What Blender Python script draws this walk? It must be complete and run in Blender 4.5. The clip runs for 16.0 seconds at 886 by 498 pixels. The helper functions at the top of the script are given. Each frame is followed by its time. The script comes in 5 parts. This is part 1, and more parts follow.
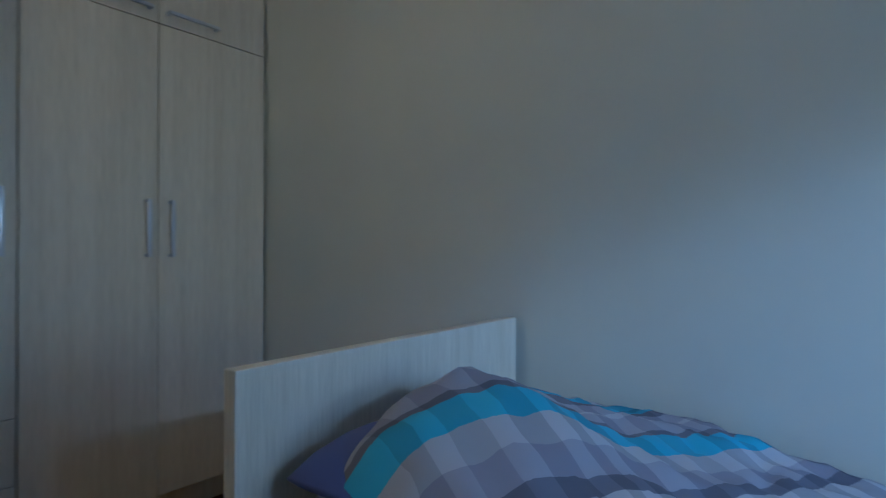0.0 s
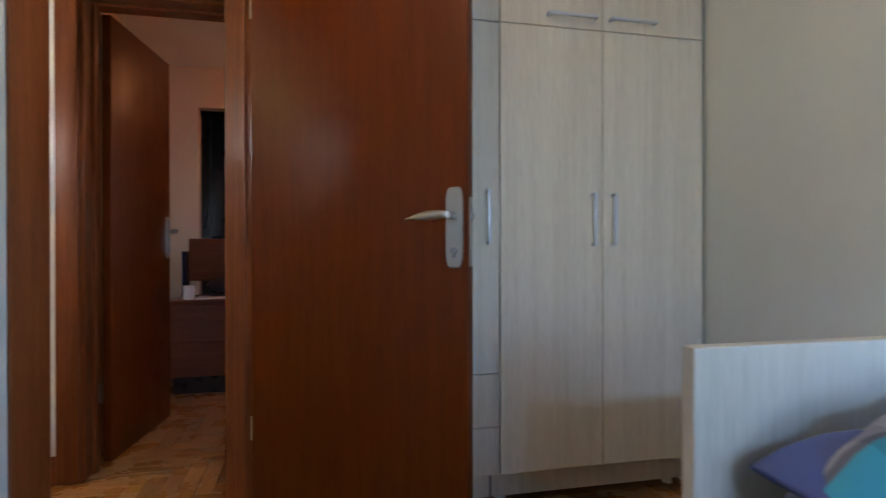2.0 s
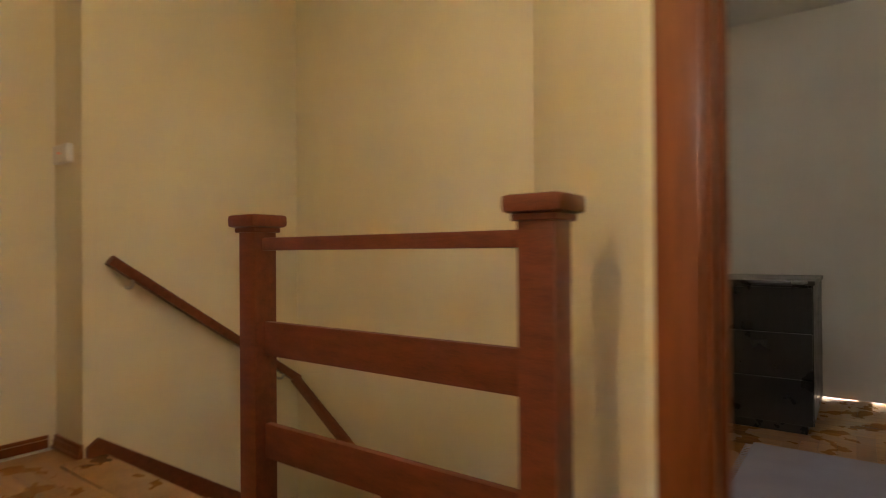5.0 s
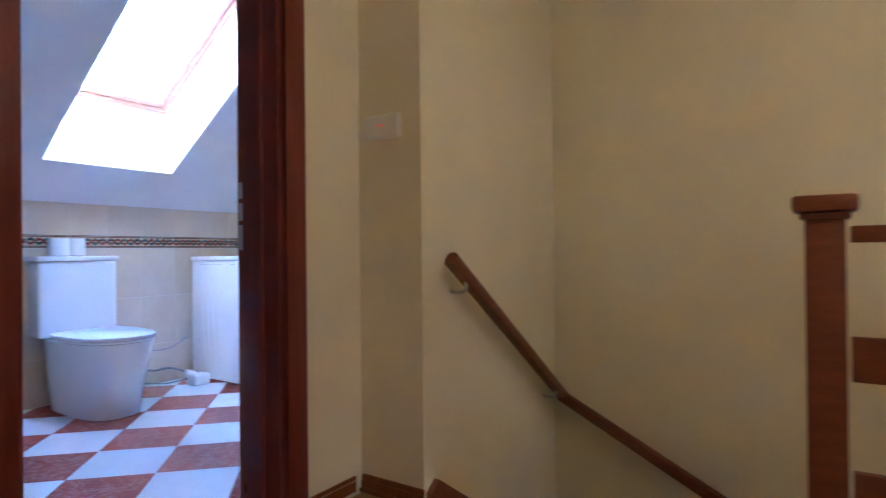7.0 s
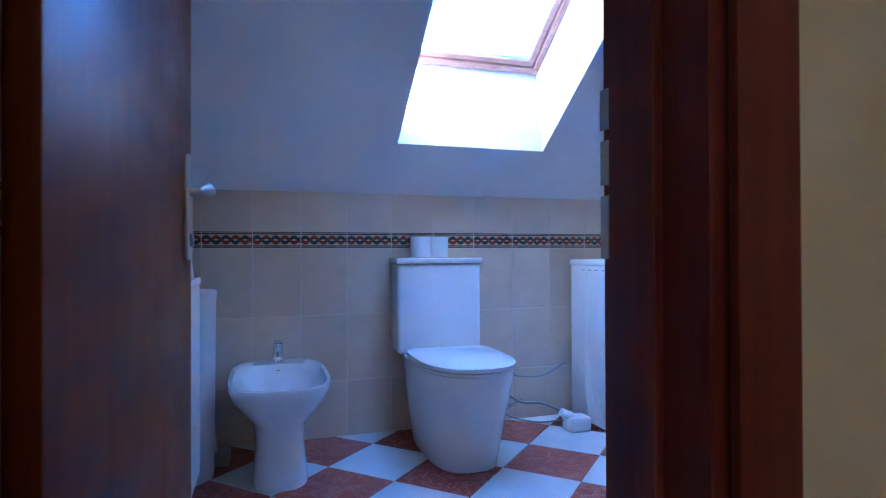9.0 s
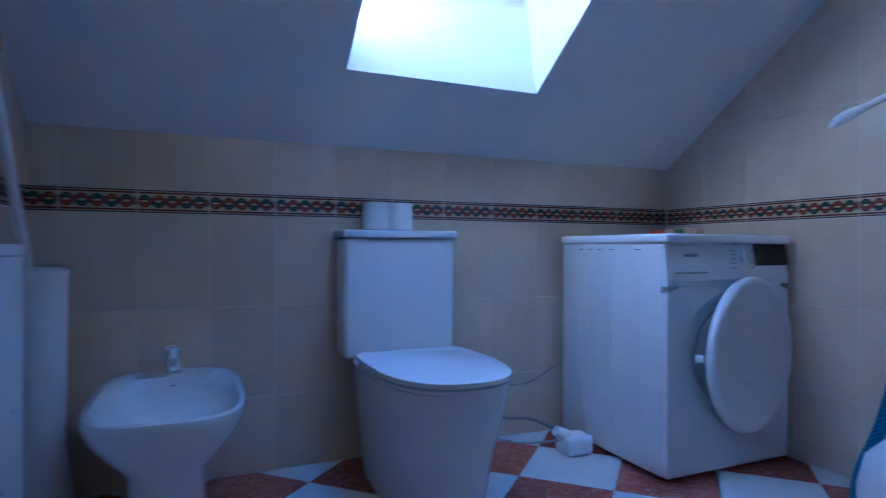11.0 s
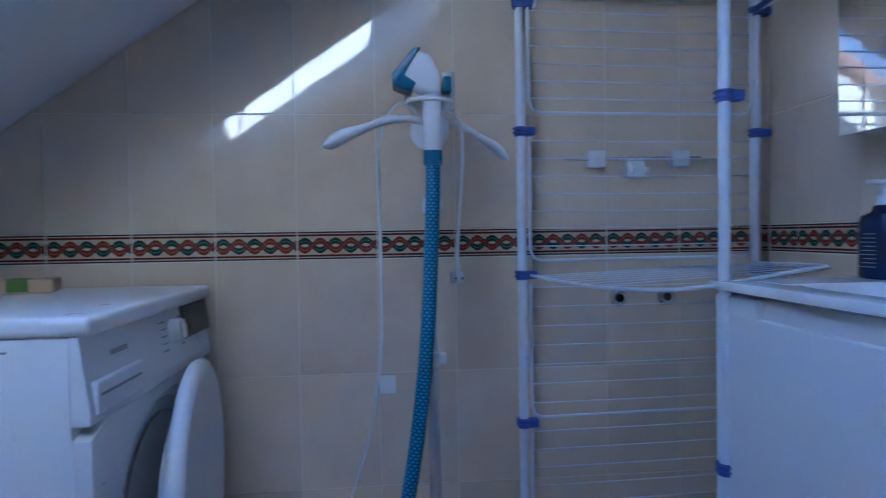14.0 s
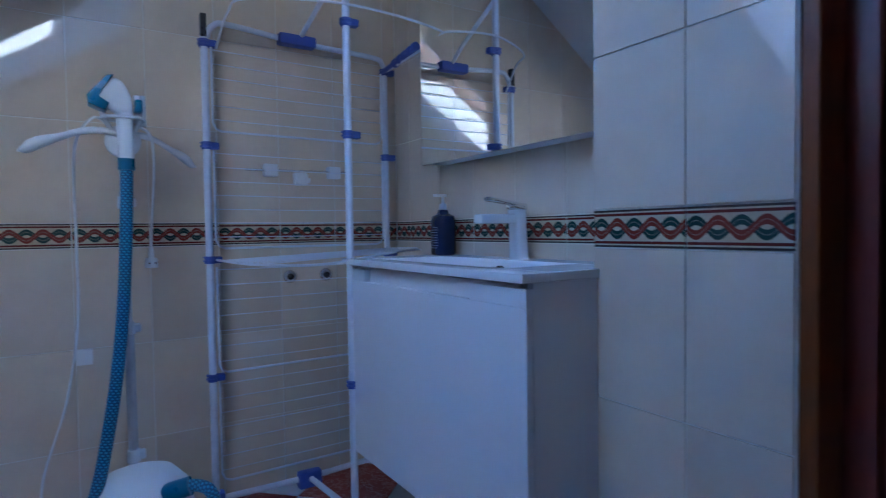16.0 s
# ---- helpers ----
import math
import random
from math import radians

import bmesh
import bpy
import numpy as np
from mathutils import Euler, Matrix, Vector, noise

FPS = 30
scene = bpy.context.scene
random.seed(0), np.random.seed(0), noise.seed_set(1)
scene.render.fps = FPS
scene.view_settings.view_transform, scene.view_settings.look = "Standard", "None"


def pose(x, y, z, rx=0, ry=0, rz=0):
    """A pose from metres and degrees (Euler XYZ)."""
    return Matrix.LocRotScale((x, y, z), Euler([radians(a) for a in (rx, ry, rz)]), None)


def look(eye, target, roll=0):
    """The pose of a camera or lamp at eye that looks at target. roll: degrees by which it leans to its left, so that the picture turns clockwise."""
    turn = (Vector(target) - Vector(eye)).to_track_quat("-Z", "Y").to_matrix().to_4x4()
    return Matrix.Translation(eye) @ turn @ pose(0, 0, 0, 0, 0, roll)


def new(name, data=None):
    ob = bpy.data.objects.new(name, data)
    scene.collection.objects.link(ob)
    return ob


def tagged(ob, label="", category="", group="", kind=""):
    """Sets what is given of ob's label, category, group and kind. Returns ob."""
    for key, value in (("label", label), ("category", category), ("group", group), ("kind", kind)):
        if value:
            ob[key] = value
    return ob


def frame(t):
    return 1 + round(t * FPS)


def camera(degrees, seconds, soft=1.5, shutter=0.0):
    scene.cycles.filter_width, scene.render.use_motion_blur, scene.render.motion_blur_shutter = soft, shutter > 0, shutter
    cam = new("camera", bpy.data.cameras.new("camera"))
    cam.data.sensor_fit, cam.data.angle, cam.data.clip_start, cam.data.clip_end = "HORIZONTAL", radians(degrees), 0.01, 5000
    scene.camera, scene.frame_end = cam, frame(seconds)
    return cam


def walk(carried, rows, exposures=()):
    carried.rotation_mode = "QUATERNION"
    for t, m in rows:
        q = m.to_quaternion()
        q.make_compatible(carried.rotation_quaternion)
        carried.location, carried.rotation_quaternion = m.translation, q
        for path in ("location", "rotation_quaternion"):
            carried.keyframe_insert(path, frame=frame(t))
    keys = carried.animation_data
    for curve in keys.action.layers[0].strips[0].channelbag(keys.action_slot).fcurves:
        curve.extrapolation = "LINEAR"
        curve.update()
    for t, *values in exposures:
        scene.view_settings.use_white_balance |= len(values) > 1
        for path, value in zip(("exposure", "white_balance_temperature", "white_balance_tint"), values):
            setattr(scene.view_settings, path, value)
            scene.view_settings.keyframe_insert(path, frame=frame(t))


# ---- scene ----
cam = camera(75.8, 16.0, 1.15, 0.3)
PATH = [
    (0, (1.835, 1.449, 0.982), (3.451, 2.627, 0.988), 0.1),
    (0.5, (1.813, 1.296, 1.005), (3.079, 2.845, 1.008), 0.1),
    (1, (1.787, 1.245, 1.003), (2.803, 2.968, 1.004), 0.1),
    (1.5, (1.786, 1.289, 0.987), (2.545, 3.139, 0.988), -0.0),
    (2, (1.774, 1.447, 0.955), (2.226, 3.396, 0.949), -0.1),
    (2.5, (1.769, 1.703, 0.929), (1.792, 3.703, 0.919), -0.1),
    (3, (1.818, 2.04, 0.923), (1.42, 4.0, 0.916), -0.0),
    (3.5, (1.803, 2.347, 0.929), (0.916, 4.14, 0.921), -0.4),
    (3.7, (1.768, 2.46, 0.943), (0.741, 4.176, 0.933), -0.4),
    (4.2, (1.36, 3.12, 0.93), (0.05, 4.63, 0.93), -0.3),
    (4.6, (0.72, 3.52, 0.91), (-0.75, 4.87, 0.92), -0.3),
    (5.0, (-0.12, 3.62, 0.89), (-1.30, 5.23, 0.90), -0.4),
    (5.4, (-1.00, 3.36, 0.86), (-1.65, 5.25, 0.88), -0.5),
    (5.8, (-1.430, 2.570, 0.830), (-1.440, 4.569, 0.880), -0.7),
    (6, (-1.485, 2.637, 0.852), (-1.699, 4.626, 0.878), -0.7),
    (6.5, (-1.591, 2.873, 0.89), (-2.3, 4.743, 0.903), -0.4),
    (7, (-1.69, 3.079, 0.885), (-2.799, 4.744, 0.897), -0.6),
    (7.5, (-1.869, 3.307, 0.919), (-3.403, 4.59, 0.919), -0.5),
    (8, (-2.17, 3.532, 0.921), (-3.923, 4.494, 0.938), -0.5),
    (8.5, (-2.439, 3.734, 0.918), (-4.305, 4.453, 0.932), -0.2),
    (8.7, (-2.534, 3.795, 0.917), (-4.442, 4.394, 0.934), -0.3),
    (10.8, (-3.280, 4.010, 0.808), (-5.184, 4.622, 0.806), 0.3),
    (11, (-3.356, 4.003, 0.820), (-5.195, 4.790, 0.817), 0.2),
    (11.2, (-3.440, 3.990, 0.858), (-5.185, 4.967, 0.851), -0.1),
    (11.5, (-3.516, 4.027, 0.888), (-5.087, 5.266, 0.890), -0.3),
    (12, (-3.743, 4.142, 0.941), (-4.929, 5.753, 0.927), -0.7),
    (12.5, (-3.915, 4.254, 0.960), (-4.786, 6.054, 0.954), -0.7),
    (13, (-4.089, 4.322, 0.976), (-4.649, 6.242, 0.971), -0.8),
    (13.5, (-4.279, 4.448, 0.981), (-4.575, 6.426, 0.970), -0.8),
    (14, (-4.350, 4.505, 1.000), (-4.183, 6.497, 0.951), -0.9),
    (14.5, (-4.403, 4.399, 1.009), (-3.837, 6.316, 0.965), -0.8),
    (15, (-4.376, 4.204, 1.027), (-3.710, 6.089, 0.964), -0.6),
    (15.5, (-4.374, 4.065, 1.010), (-3.538, 5.881, 0.950), -0.8),
    (16, (-4.375, 3.952, 0.978), (-3.303, 5.640, 0.912), -0.8),
]
EXPOSURES = [(0, 3.55, 5300, 10), (0.5, 3.85, 5400, 11), (1.5, 4.5, 5800, 14), (2.5, 4.88, 6200, 19), (3.5, 5.12, 6100, 18), (4.6, 5.1, 6500, 14),
             (5.8, 5.05, 6900, 10), (6.5, 5.15, 5800, 11), (7.2, 4.95, 5200, 18), (7.6, 4.8, 4900, 21), (8, 4.5, 4600, 20), (8.7, 4.25, 4500, 15),
             (11, 3.3, 4400, 9), (13, 3.3, 4800, 6), (16, 3.15, 5050, 7)]
walk(cam, [(t, look(eye, target, roll)) for t, eye, target, roll in PATH], EXPOSURES)


# ---------------------------------------------------------------- world, lights, exposure
def make_world():
    w = bpy.data.worlds.new("sky")
    w.use_nodes = True
    scene.world = w
    nt = w.node_tree
    bg = nt.nodes["Background"]
    sky = nt.nodes.new("ShaderNodeTexSky")
    sky.sky_type = "NISHITA"
    sky.sun_disc = False
    sky.sun_elevation, sky.sun_rotation = radians(31), radians(6)
    nt.links.new(sky.outputs["Color"], bg.inputs["Color"])
    bg.inputs["Strength"].default_value = 0.05


def area_lamp(name, eye, target, sx, sy, power, colour):
    la = bpy.data.lights.new(name, "AREA")
    la.shape, la.size, la.size_y, la.energy, la.color = "RECTANGLE", sx, sy, power, colour
    ob = new(name, la)
    ob.matrix_world = look(eye, target)
    return ob


def bulb(name, x, y, z, power, colour, radius=0.06):
    la = bpy.data.lights.new(name, "POINT")
    la.energy, la.color, la.shadow_soft_size = power, colour, radius
    ob = new(name, la)
    ob.location = (x, y, z)
    return ob


make_world()
SUN = bpy.data.lights.new("sun", "SUN")
SUN.energy, SUN.angle, SUN.color = 5.0, radians(0.6), (1.0, 0.97, 0.92)
sun = new("sun", SUN)
sun.matrix_world = look((1.0, 9.0, 5.5), (0, 0, 0))
# daylight at the bedroom window
area_lamp("bedroom_daylight", (2.3, -0.57, 1.25), (2.2, 2.0, 1.0), 1.0, 0.80, 0.48, (0.42, 0.66, 1.0))
area_lamp("bedroom_sky", (0.9, -3.0, 2.80), (2.6, -0.2, 1.40), 1.4, 0.24, 14, (0.40, 0.64, 1.0))
bulb("bedroom_bulb", 1.80, 2.40, 2.36, 0.56, (1.0, 0.76, 0.42), 0.10)
HALL_LAMP = (-1.15, 3.70)
bulb("hall_bulb", HALL_LAMP[0], HALL_LAMP[1], 2.30, 0.58, (1.0, 0.66, 0.18), 0.13)
bulb("dark_room_bulb", -0.725, 5.715, 2.24, 0.085, (1.0, 0.86, 0.66), 0.12)
bulb("red_room_bulb", 1.9, 5.5, 2.18, 0.16, (1.0, 0.36, 0.12), 0.12)


# ---------------------------------------------------------------- materials
def shader(name, colour=(0.8, 0.8, 0.8), rough=0.5, metal=0.0, coat=0.0):
    m = bpy.data.materials.new(name)
    m.use_nodes = True
    b = m.node_tree.nodes["Principled BSDF"]
    b.inputs["Base Color"].default_value = (*colour, 1)
    b.inputs["Roughness"].default_value = rough
    b.inputs["Metallic"].default_value = metal
    b.inputs["Coat Weight"].default_value = coat
    b.inputs["Coat Roughness"].default_value = 0.12
    return m


def add(m, kind, **values):
    n = m.node_tree.nodes.new(kind)
    for k, v in values.items():
        if k in n.inputs:
            n.inputs[k].default_value = v
    return n


def wire(m, a, b):
    m.node_tree.links.new(a, b)


def bsdf(m):
    return m.node_tree.nodes["Principled BSDF"]


def mapped(m, scale):
    c = add(m, "ShaderNodeTexCoord")
    s = add(m, "ShaderNodeMapping")
    s.inputs["Scale"].default_value = scale
    wire(m, c.outputs["Object"], s.inputs["Vector"])
    return s.outputs["Vector"]


def noise_at(m, vector, scale, detail=4.0, rough=0.55):
    n = add(m, "ShaderNodeTexNoise", Scale=scale, Detail=detail, Roughness=rough)
    wire(m, vector, n.inputs["Vector"])
    return n.outputs["Fac"]


def ramp(m, fac, stops):
    r = add(m, "ShaderNodeValToRGB")
    e = r.color_ramp.elements
    while len(e) < len(stops):
        e.new(0.5)
    for el, (p, c) in zip(e, stops):
        el.position, el.color = p, (*c, 1)
    wire(m, fac, r.inputs["Fac"])
    return r.outputs["Color"]


def bump(m, height, strength, distance=0.002):
    b = add(m, "ShaderNodeBump", Strength=strength, Distance=distance)
    wire(m, height, b.inputs["Height"])
    wire(m, b.outputs["Normal"], bsdf(m).inputs["Normal"])


def math_node(m, op, a, b=None):
    n = m.node_tree.nodes.new("ShaderNodeMath")
    n.operation = op
    for i, v in enumerate((a, b)):
        if v is None:
            continue
        if isinstance(v, (int, float)):
            n.inputs[i].default_value = v
        else:
            wire(m, v, n.inputs[i])
    return n.outputs[0]


def blend(m, fac, a, b, mode="MIX"):
    n = m.node_tree.nodes.new("ShaderNodeMix")
    n.data_type, n.blend_type = "RGBA", mode
    for sock, v in ((n.inputs[0], fac), (n.inputs[6], a), (n.inputs[7], b)):
        if isinstance(v, (int, float)):
            sock.default_value = v
        elif isinstance(v, tuple):
            sock.default_value = (*v, 1)
        else:
            wire(m, v, sock)
    return n.outputs[2]


def paint(name, colour, rough=0.75, worn=0.05):
    """Rolled wall paint: faint blotches, fine roller texture."""
    m = shader(name, colour, rough)
    v = mapped(m, (1, 1, 1))
    lo = tuple(c * (1 - worn) for c in colour)
    hi = tuple(min(1, c * (1 + worn)) for c in colour)
    wire(m, ramp(m, noise_at(m, v, 1.7, 5), [(0.3, lo), (0.7, hi)]), bsdf(m).inputs["Base Color"])
    bump(m, noise_at(m, v, 260, 3), 0.25, 0.0006)
    return m


def grained(name, dark, light, scale, rough, coat=0.0, vary=0.0, relief=0.15):
    """Wood: grain stretched by the given scale, pores, and a change of tone from piece to piece."""
    m = shader(name, light, rough, 0.0, coat)
    v = mapped(m, scale)
    n1 = noise_at(m, v, 3.0, 8, 0.62)
    col = ramp(m, n1, [(0.32, dark), (0.68, light)])
    n2 = noise_at(m, mapped(m, tuple(s * 4 for s in scale)), 9.0, 3)
    col = blend(m, 0.22, col, ramp(m, n2, [(0.40, tuple(c * 0.55 for c in dark)), (0.6, light)]), "MIX")
    if vary:
        info = add(m, "ShaderNodeObjectInfo")
        isl = add(m, "ShaderNodeNewGeometry")
        rnd = math_node(m, "FRACT", math_node(m, "ADD", info.outputs["Random"], isl.outputs["Random Per Island"]))
        shade = math_node(m, "ADD", 1 - vary, math_node(m, "MULTIPLY", rnd, 2 * vary))
        tone = add(m, "ShaderNodeCombineColor")
        for i in range(3):
            wire(m, shade, tone.inputs[i])
        col = blend(m, 1.0, col, tone.outputs["Color"], "MULTIPLY")
    wire(m, col, bsdf(m).inputs["Base Color"])
    bump(m, n1, relief, 0.001)
    r = ramp(m, noise_at(m, mapped(m, (1, 1, 1)), 6, 3), [(0.3, (rough * 0.8,) * 3), (0.7, (min(1, rough * 1.25),) * 3)])
    wire(m, r, bsdf(m).inputs["Roughness"])
    return m


def stone_tile(name, lo, hi, rough, vein=None, scale=4.0):
    """Glazed tile with clouded colour that differs a little from tile to tile."""
    m = shader(name, hi, rough)
    info = add(m, "ShaderNodeObjectInfo")
    c = add(m, "ShaderNodeTexCoord")
    off = add(m, "ShaderNodeVectorMath")
    off.operation = "MULTIPLY_ADD"
    cmb = add(m, "ShaderNodeCombineXYZ")
    for i in range(3):
        wire(m, info.outputs["Random"], cmb.inputs[i])
    wire(m, cmb.outputs[0], off.inputs[0])
    off.inputs[1].default_value = (37, 91, 53)
    wire(m, c.outputs["Object"], off.inputs[2])
    v = off.outputs[0]
    col = ramp(m, noise_at(m, v, scale, 6, 0.6), [(0.25, lo), (0.75, hi)])
    if vein:
        w = noise_at(m, v, scale * 2.2, 8, 0.7)
        line = math_node(m, "LESS_THAN", math_node(m, "ABSOLUTE", math_node(m, "SUBTRACT", w, 0.5)), 0.016)
        col = blend(m, math_node(m, "MULTIPLY", line, 0.5), col, vein)
    shade = math_node(m, "ADD", 0.95, math_node(m, "MULTIPLY", info.outputs["Random"], 0.10))
    tone = add(m, "ShaderNodeCombineColor")
    for i in range(3):
        wire(m, shade, tone.inputs[i])
    wire(m, blend(m, 1.0, col, tone.outputs["Color"], "MULTIPLY"), bsdf(m).inputs["Base Color"])
    bump(m, noise_at(m, v, 9, 3), 0.06, 0.002)
    return m


def border_tile():
    """Listello: a chain of crossing green and red ribbons on cream between dark red lines (x along, z up from the tile's middle)."""
    m = shader("border_tile", (0.7, 0.6, 0.45), 0.22)
    c = add(m, "ShaderNodeTexCoord")
    s = add(m, "ShaderNodeSeparateXYZ")
    wire(m, c.outputs["Object"], s.inputs[0])
    x, z = s.outputs["X"], s.outputs["Z"]
    k = 2 * math.pi / 0.086
    wave = math_node(m, "MULTIPLY", math_node(m, "SINE", math_node(m, "MULTIPLY", x, k)), 0.0135)
    col = ramp(m, noise_at(m, c.outputs["Object"], 30, 3), [(0.3, (0.50, 0.40, 0.27)), (0.7, (0.62, 0.52, 0.37))])
    for sign, tone in ((1, (0.022, 0.055, 0.050)), (-1, (0.20, 0.035, 0.022))):
        d = math_node(m, "ABSOLUTE", math_node(m, "SUBTRACT", z, math_node(m, "MULTIPLY", wave, sign)))
        band = math_node(m, "LESS_THAN", d, 0.0090)
        core = math_node(m, "LESS_THAN", d, 0.0006)
        col = blend(m, band, col, tone)
        col = blend(m, math_node(m, "MULTIPLY", core, 0.5), col, (0.55, 0.47, 0.35))
    az = math_node(m, "ABSOLUTE", z)
    line = math_node(m, "MULTIPLY", math_node(m, "GREATER_THAN", az, 0.0262), math_node(m, "LESS_THAN", az, 0.0318))
    col = blend(m, line, col, (0.13, 0.02, 0.015))
    col = blend(m, math_node(m, "GREATER_THAN", az, 0.0350), col, (0.055, 0.04, 0.035))
    wire(m, col, bsdf(m).inputs["Base Color"])
    return m


def plaid():
    """Printed duvet cover: turquoise and grey cross bands, translucent grey stripes along the bed."""
    m = shader("plaid_cotton", (0.5, 0.5, 0.55), 0.9)
    c = add(m, "ShaderNodeTexCoord")
    s = add(m, "ShaderNodeSeparateXYZ")
    wire(m, c.outputs["UV"], s.inputs[0])
    u, w = s.outputs["X"], s.outputs["Y"]
    grey, pale, teal, sky_blue, deep = (0.17, 0.18, 0.24), (0.48, 0.50, 0.56), (0.05, 0.30, 0.42), (0.07, 0.45, 0.66), (0.03, 0.17, 0.26)
    f = math_node(m, "FRACT", math_node(m, "MULTIPLY", u, 1.0))
    rr = add(m, "ShaderNodeValToRGB")
    rr.color_ramp.interpolation = "CONSTANT"
    lilac = (0.36, 0.37, 0.46)
    stops = [(0.0, sky_blue), (0.08, teal), (0.11, sky_blue), (0.16, grey), (0.21, lilac), (0.30, pale), (0.33, lilac), (0.44, grey),
             (0.48, sky_blue), (0.60, pale), (0.70, lilac), (0.80, grey), (0.86, pale)]
    e = rr.color_ramp.elements
    while len(e) < len(stops):
        e.new(0.5)
    for el, (p, cc) in zip(e, stops):
        el.position, el.color = p, (*cc, 1)
    wire(m, f, rr.inputs["Fac"])
    col = rr.outputs["Color"]
    g = math_node(m, "FRACT", math_node(m, "MULTIPLY", w, 1.0))
    r2 = add(m, "ShaderNodeValToRGB")
    r2.color_ramp.interpolation = "CONSTANT"
    lights = [(0.0, 0), (0.10, 0.55), (0.22, 0), (0.30, 0.55), (0.36, 0), (0.44, 0.6), (0.58, 0), (0.72, 0.5), (0.80, 0), (0.88, 0.4)]
    e = r2.color_ramp.elements
    while len(e) < len(lights):
        e.new(0.5)
    for el, (p, q) in zip(e, lights):
        el.position, el.color = p, (q, q, q, 1)
    wire(m, g, r2.inputs["Fac"])
    col = blend(m, r2.outputs["Color"], col, blend(m, 1.0, col, (0.50, 0.50, 0.55), "MULTIPLY"))
    wire(m, col, bsdf(m).inputs["Base Color"])
    weave = noise_at(m, mapped(m, (1, 1, 1)), 700, 2)
    bump(m, weave, 0.2, 0.0006)
    return m


def glass(name, colour=(0.95, 0.97, 1.0)):
    """A thin clear pane: straight through, with a mirror gloss on its face."""
    m = shader(name, colour, 0.02)
    nt = m.node_tree
    clear = nt.nodes.new("ShaderNodeBsdfTransparent")
    clear.inputs["Color"].default_value = (*colour, 1)
    gloss = nt.nodes.new("ShaderNodeBsdfGlossy")
    gloss.inputs["Roughness"].default_value = 0.02
    mixed = nt.nodes.new("ShaderNodeMixShader")
    mixed.inputs[0].default_value = 0.04
    nt.links.new(clear.outputs[0], mixed.inputs[1])
    nt.links.new(gloss.outputs[0], mixed.inputs[2])
    nt.links.new(mixed.outputs[0], nt.nodes["Material Output"].inputs["Surface"])
    return m


def glowing(name, colour, strength):
    m = shader(name, colour, 0.4)
    bsdf(m).inputs["Emission Color"].default_value = (*colour, 1)
    bsdf(m).inputs["Emission Strength"].default_value = strength
    return m


def plastic(name, colour, rough=0.35, grime=0.06):
    m = shader(name, colour, rough)
    v = mapped(m, (1, 1, 1))
    wire(m, ramp(m, noise_at(m, v, 5, 4), [(0.3, tuple(c * (1 - grime) for c in colour)), (0.7, colour)]), bsdf(m).inputs["Base Color"])
    wire(m, ramp(m, noise_at(m, v, 14, 3), [(0.3, (rough * 0.8,) * 3), (0.7, (min(1, rough * 1.2),) * 3)]), bsdf(m).inputs["Roughness"])
    return m


def braided():
    """Woven steam hose: blue jacket with pale flecks in a regular weave."""
    m = shader("braided_hose", (0.012, 0.14, 0.30), 0.45)
    c = add(m, "ShaderNodeTexCoord")
    s = add(m, "ShaderNodeSeparateXYZ")
    wire(m, c.outputs["UV"], s.inputs[0])
    a = math_node(m, "FRACT", math_node(m, "ADD", math_node(m, "MULTIPLY", s.outputs["X"], 8.0), math_node(m, "MULTIPLY", math_node(m, "FLOOR", math_node(m, "MULTIPLY", s.outputs["Y"], 130.0)), 0.5)))
    b = math_node(m, "FRACT", math_node(m, "MULTIPLY", s.outputs["Y"], 130.0))
    fleck = math_node(m, "MULTIPLY", math_node(m, "LESS_THAN", a, 0.55), math_node(m, "LESS_THAN", b, 0.55))
    wire(m, blend(m, fleck, (0.006, 0.095, 0.20), (0.07, 0.34, 0.50)), bsdf(m).inputs["Base Color"])
    bump(m, fleck, 0.5, 0.001)
    return m


WALL_BED = paint("pale_bedroom_paint", (0.68, 0.70, 0.645))
WALL_HALL = paint("cream_hall_paint", (0.78, 0.72, 0.56))
WALL_PLAIN = paint("white_wall_paint", (0.80, 0.79, 0.76))
WALL_RED = paint("peach_room_paint", (0.76, 0.62, 0.48))
CEIL = paint("white_ceiling_paint", (0.85, 0.855, 0.865))
DOOR_WOOD = grained("varnished_mahogany_veneer", (0.100, 0.0185, 0.0012), (0.160, 0.0310, 0.0024), (9, 9, 0.7), 0.36, 0.0)
bsdf(DOOR_WOOD).inputs["Specular IOR Level"].default_value = 0.24
TRIM_WOOD = grained("varnished_brown_trim", (0.150, 0.037, 0.008), (0.258, 0.076, 0.018), (14, 14, 0.8), 0.36, 0.05)
bsdf(TRIM_WOOD).inputs["Specular IOR Level"].default_value = 0.35
DARK_TRIM = grained("dark_mahogany_trim", (0.125, 0.020, 0.016), (0.21, 0.037, 0.028), (14, 14, 0.8), 0.34, 0.05)
RAIL_WOOD = grained("stained_rail_wood", (0.110, 0.024, 0.008), (0.200, 0.050, 0.018), (3, 12, 12), 0.40, 0.12)
OAK = grained("oak_parquet", (0.30, 0.135, 0.040), (0.50, 0.255, 0.085), (3, 3, 3), 0.30, 0.4, 0.22)
CAB_WOOD = grained("cherry_cabinet_veneer", (0.14, 0.035, 0.012), (0.24, 0.065, 0.022), (1, 8, 8), 0.35, 0.4)
PALE_OAK = grained("pale_ash_laminate", (0.66, 0.60, 0.485), (0.79, 0.735, 0.62), (11, 11, 0.35), 0.45, 0.0, 0.03, 0.05)
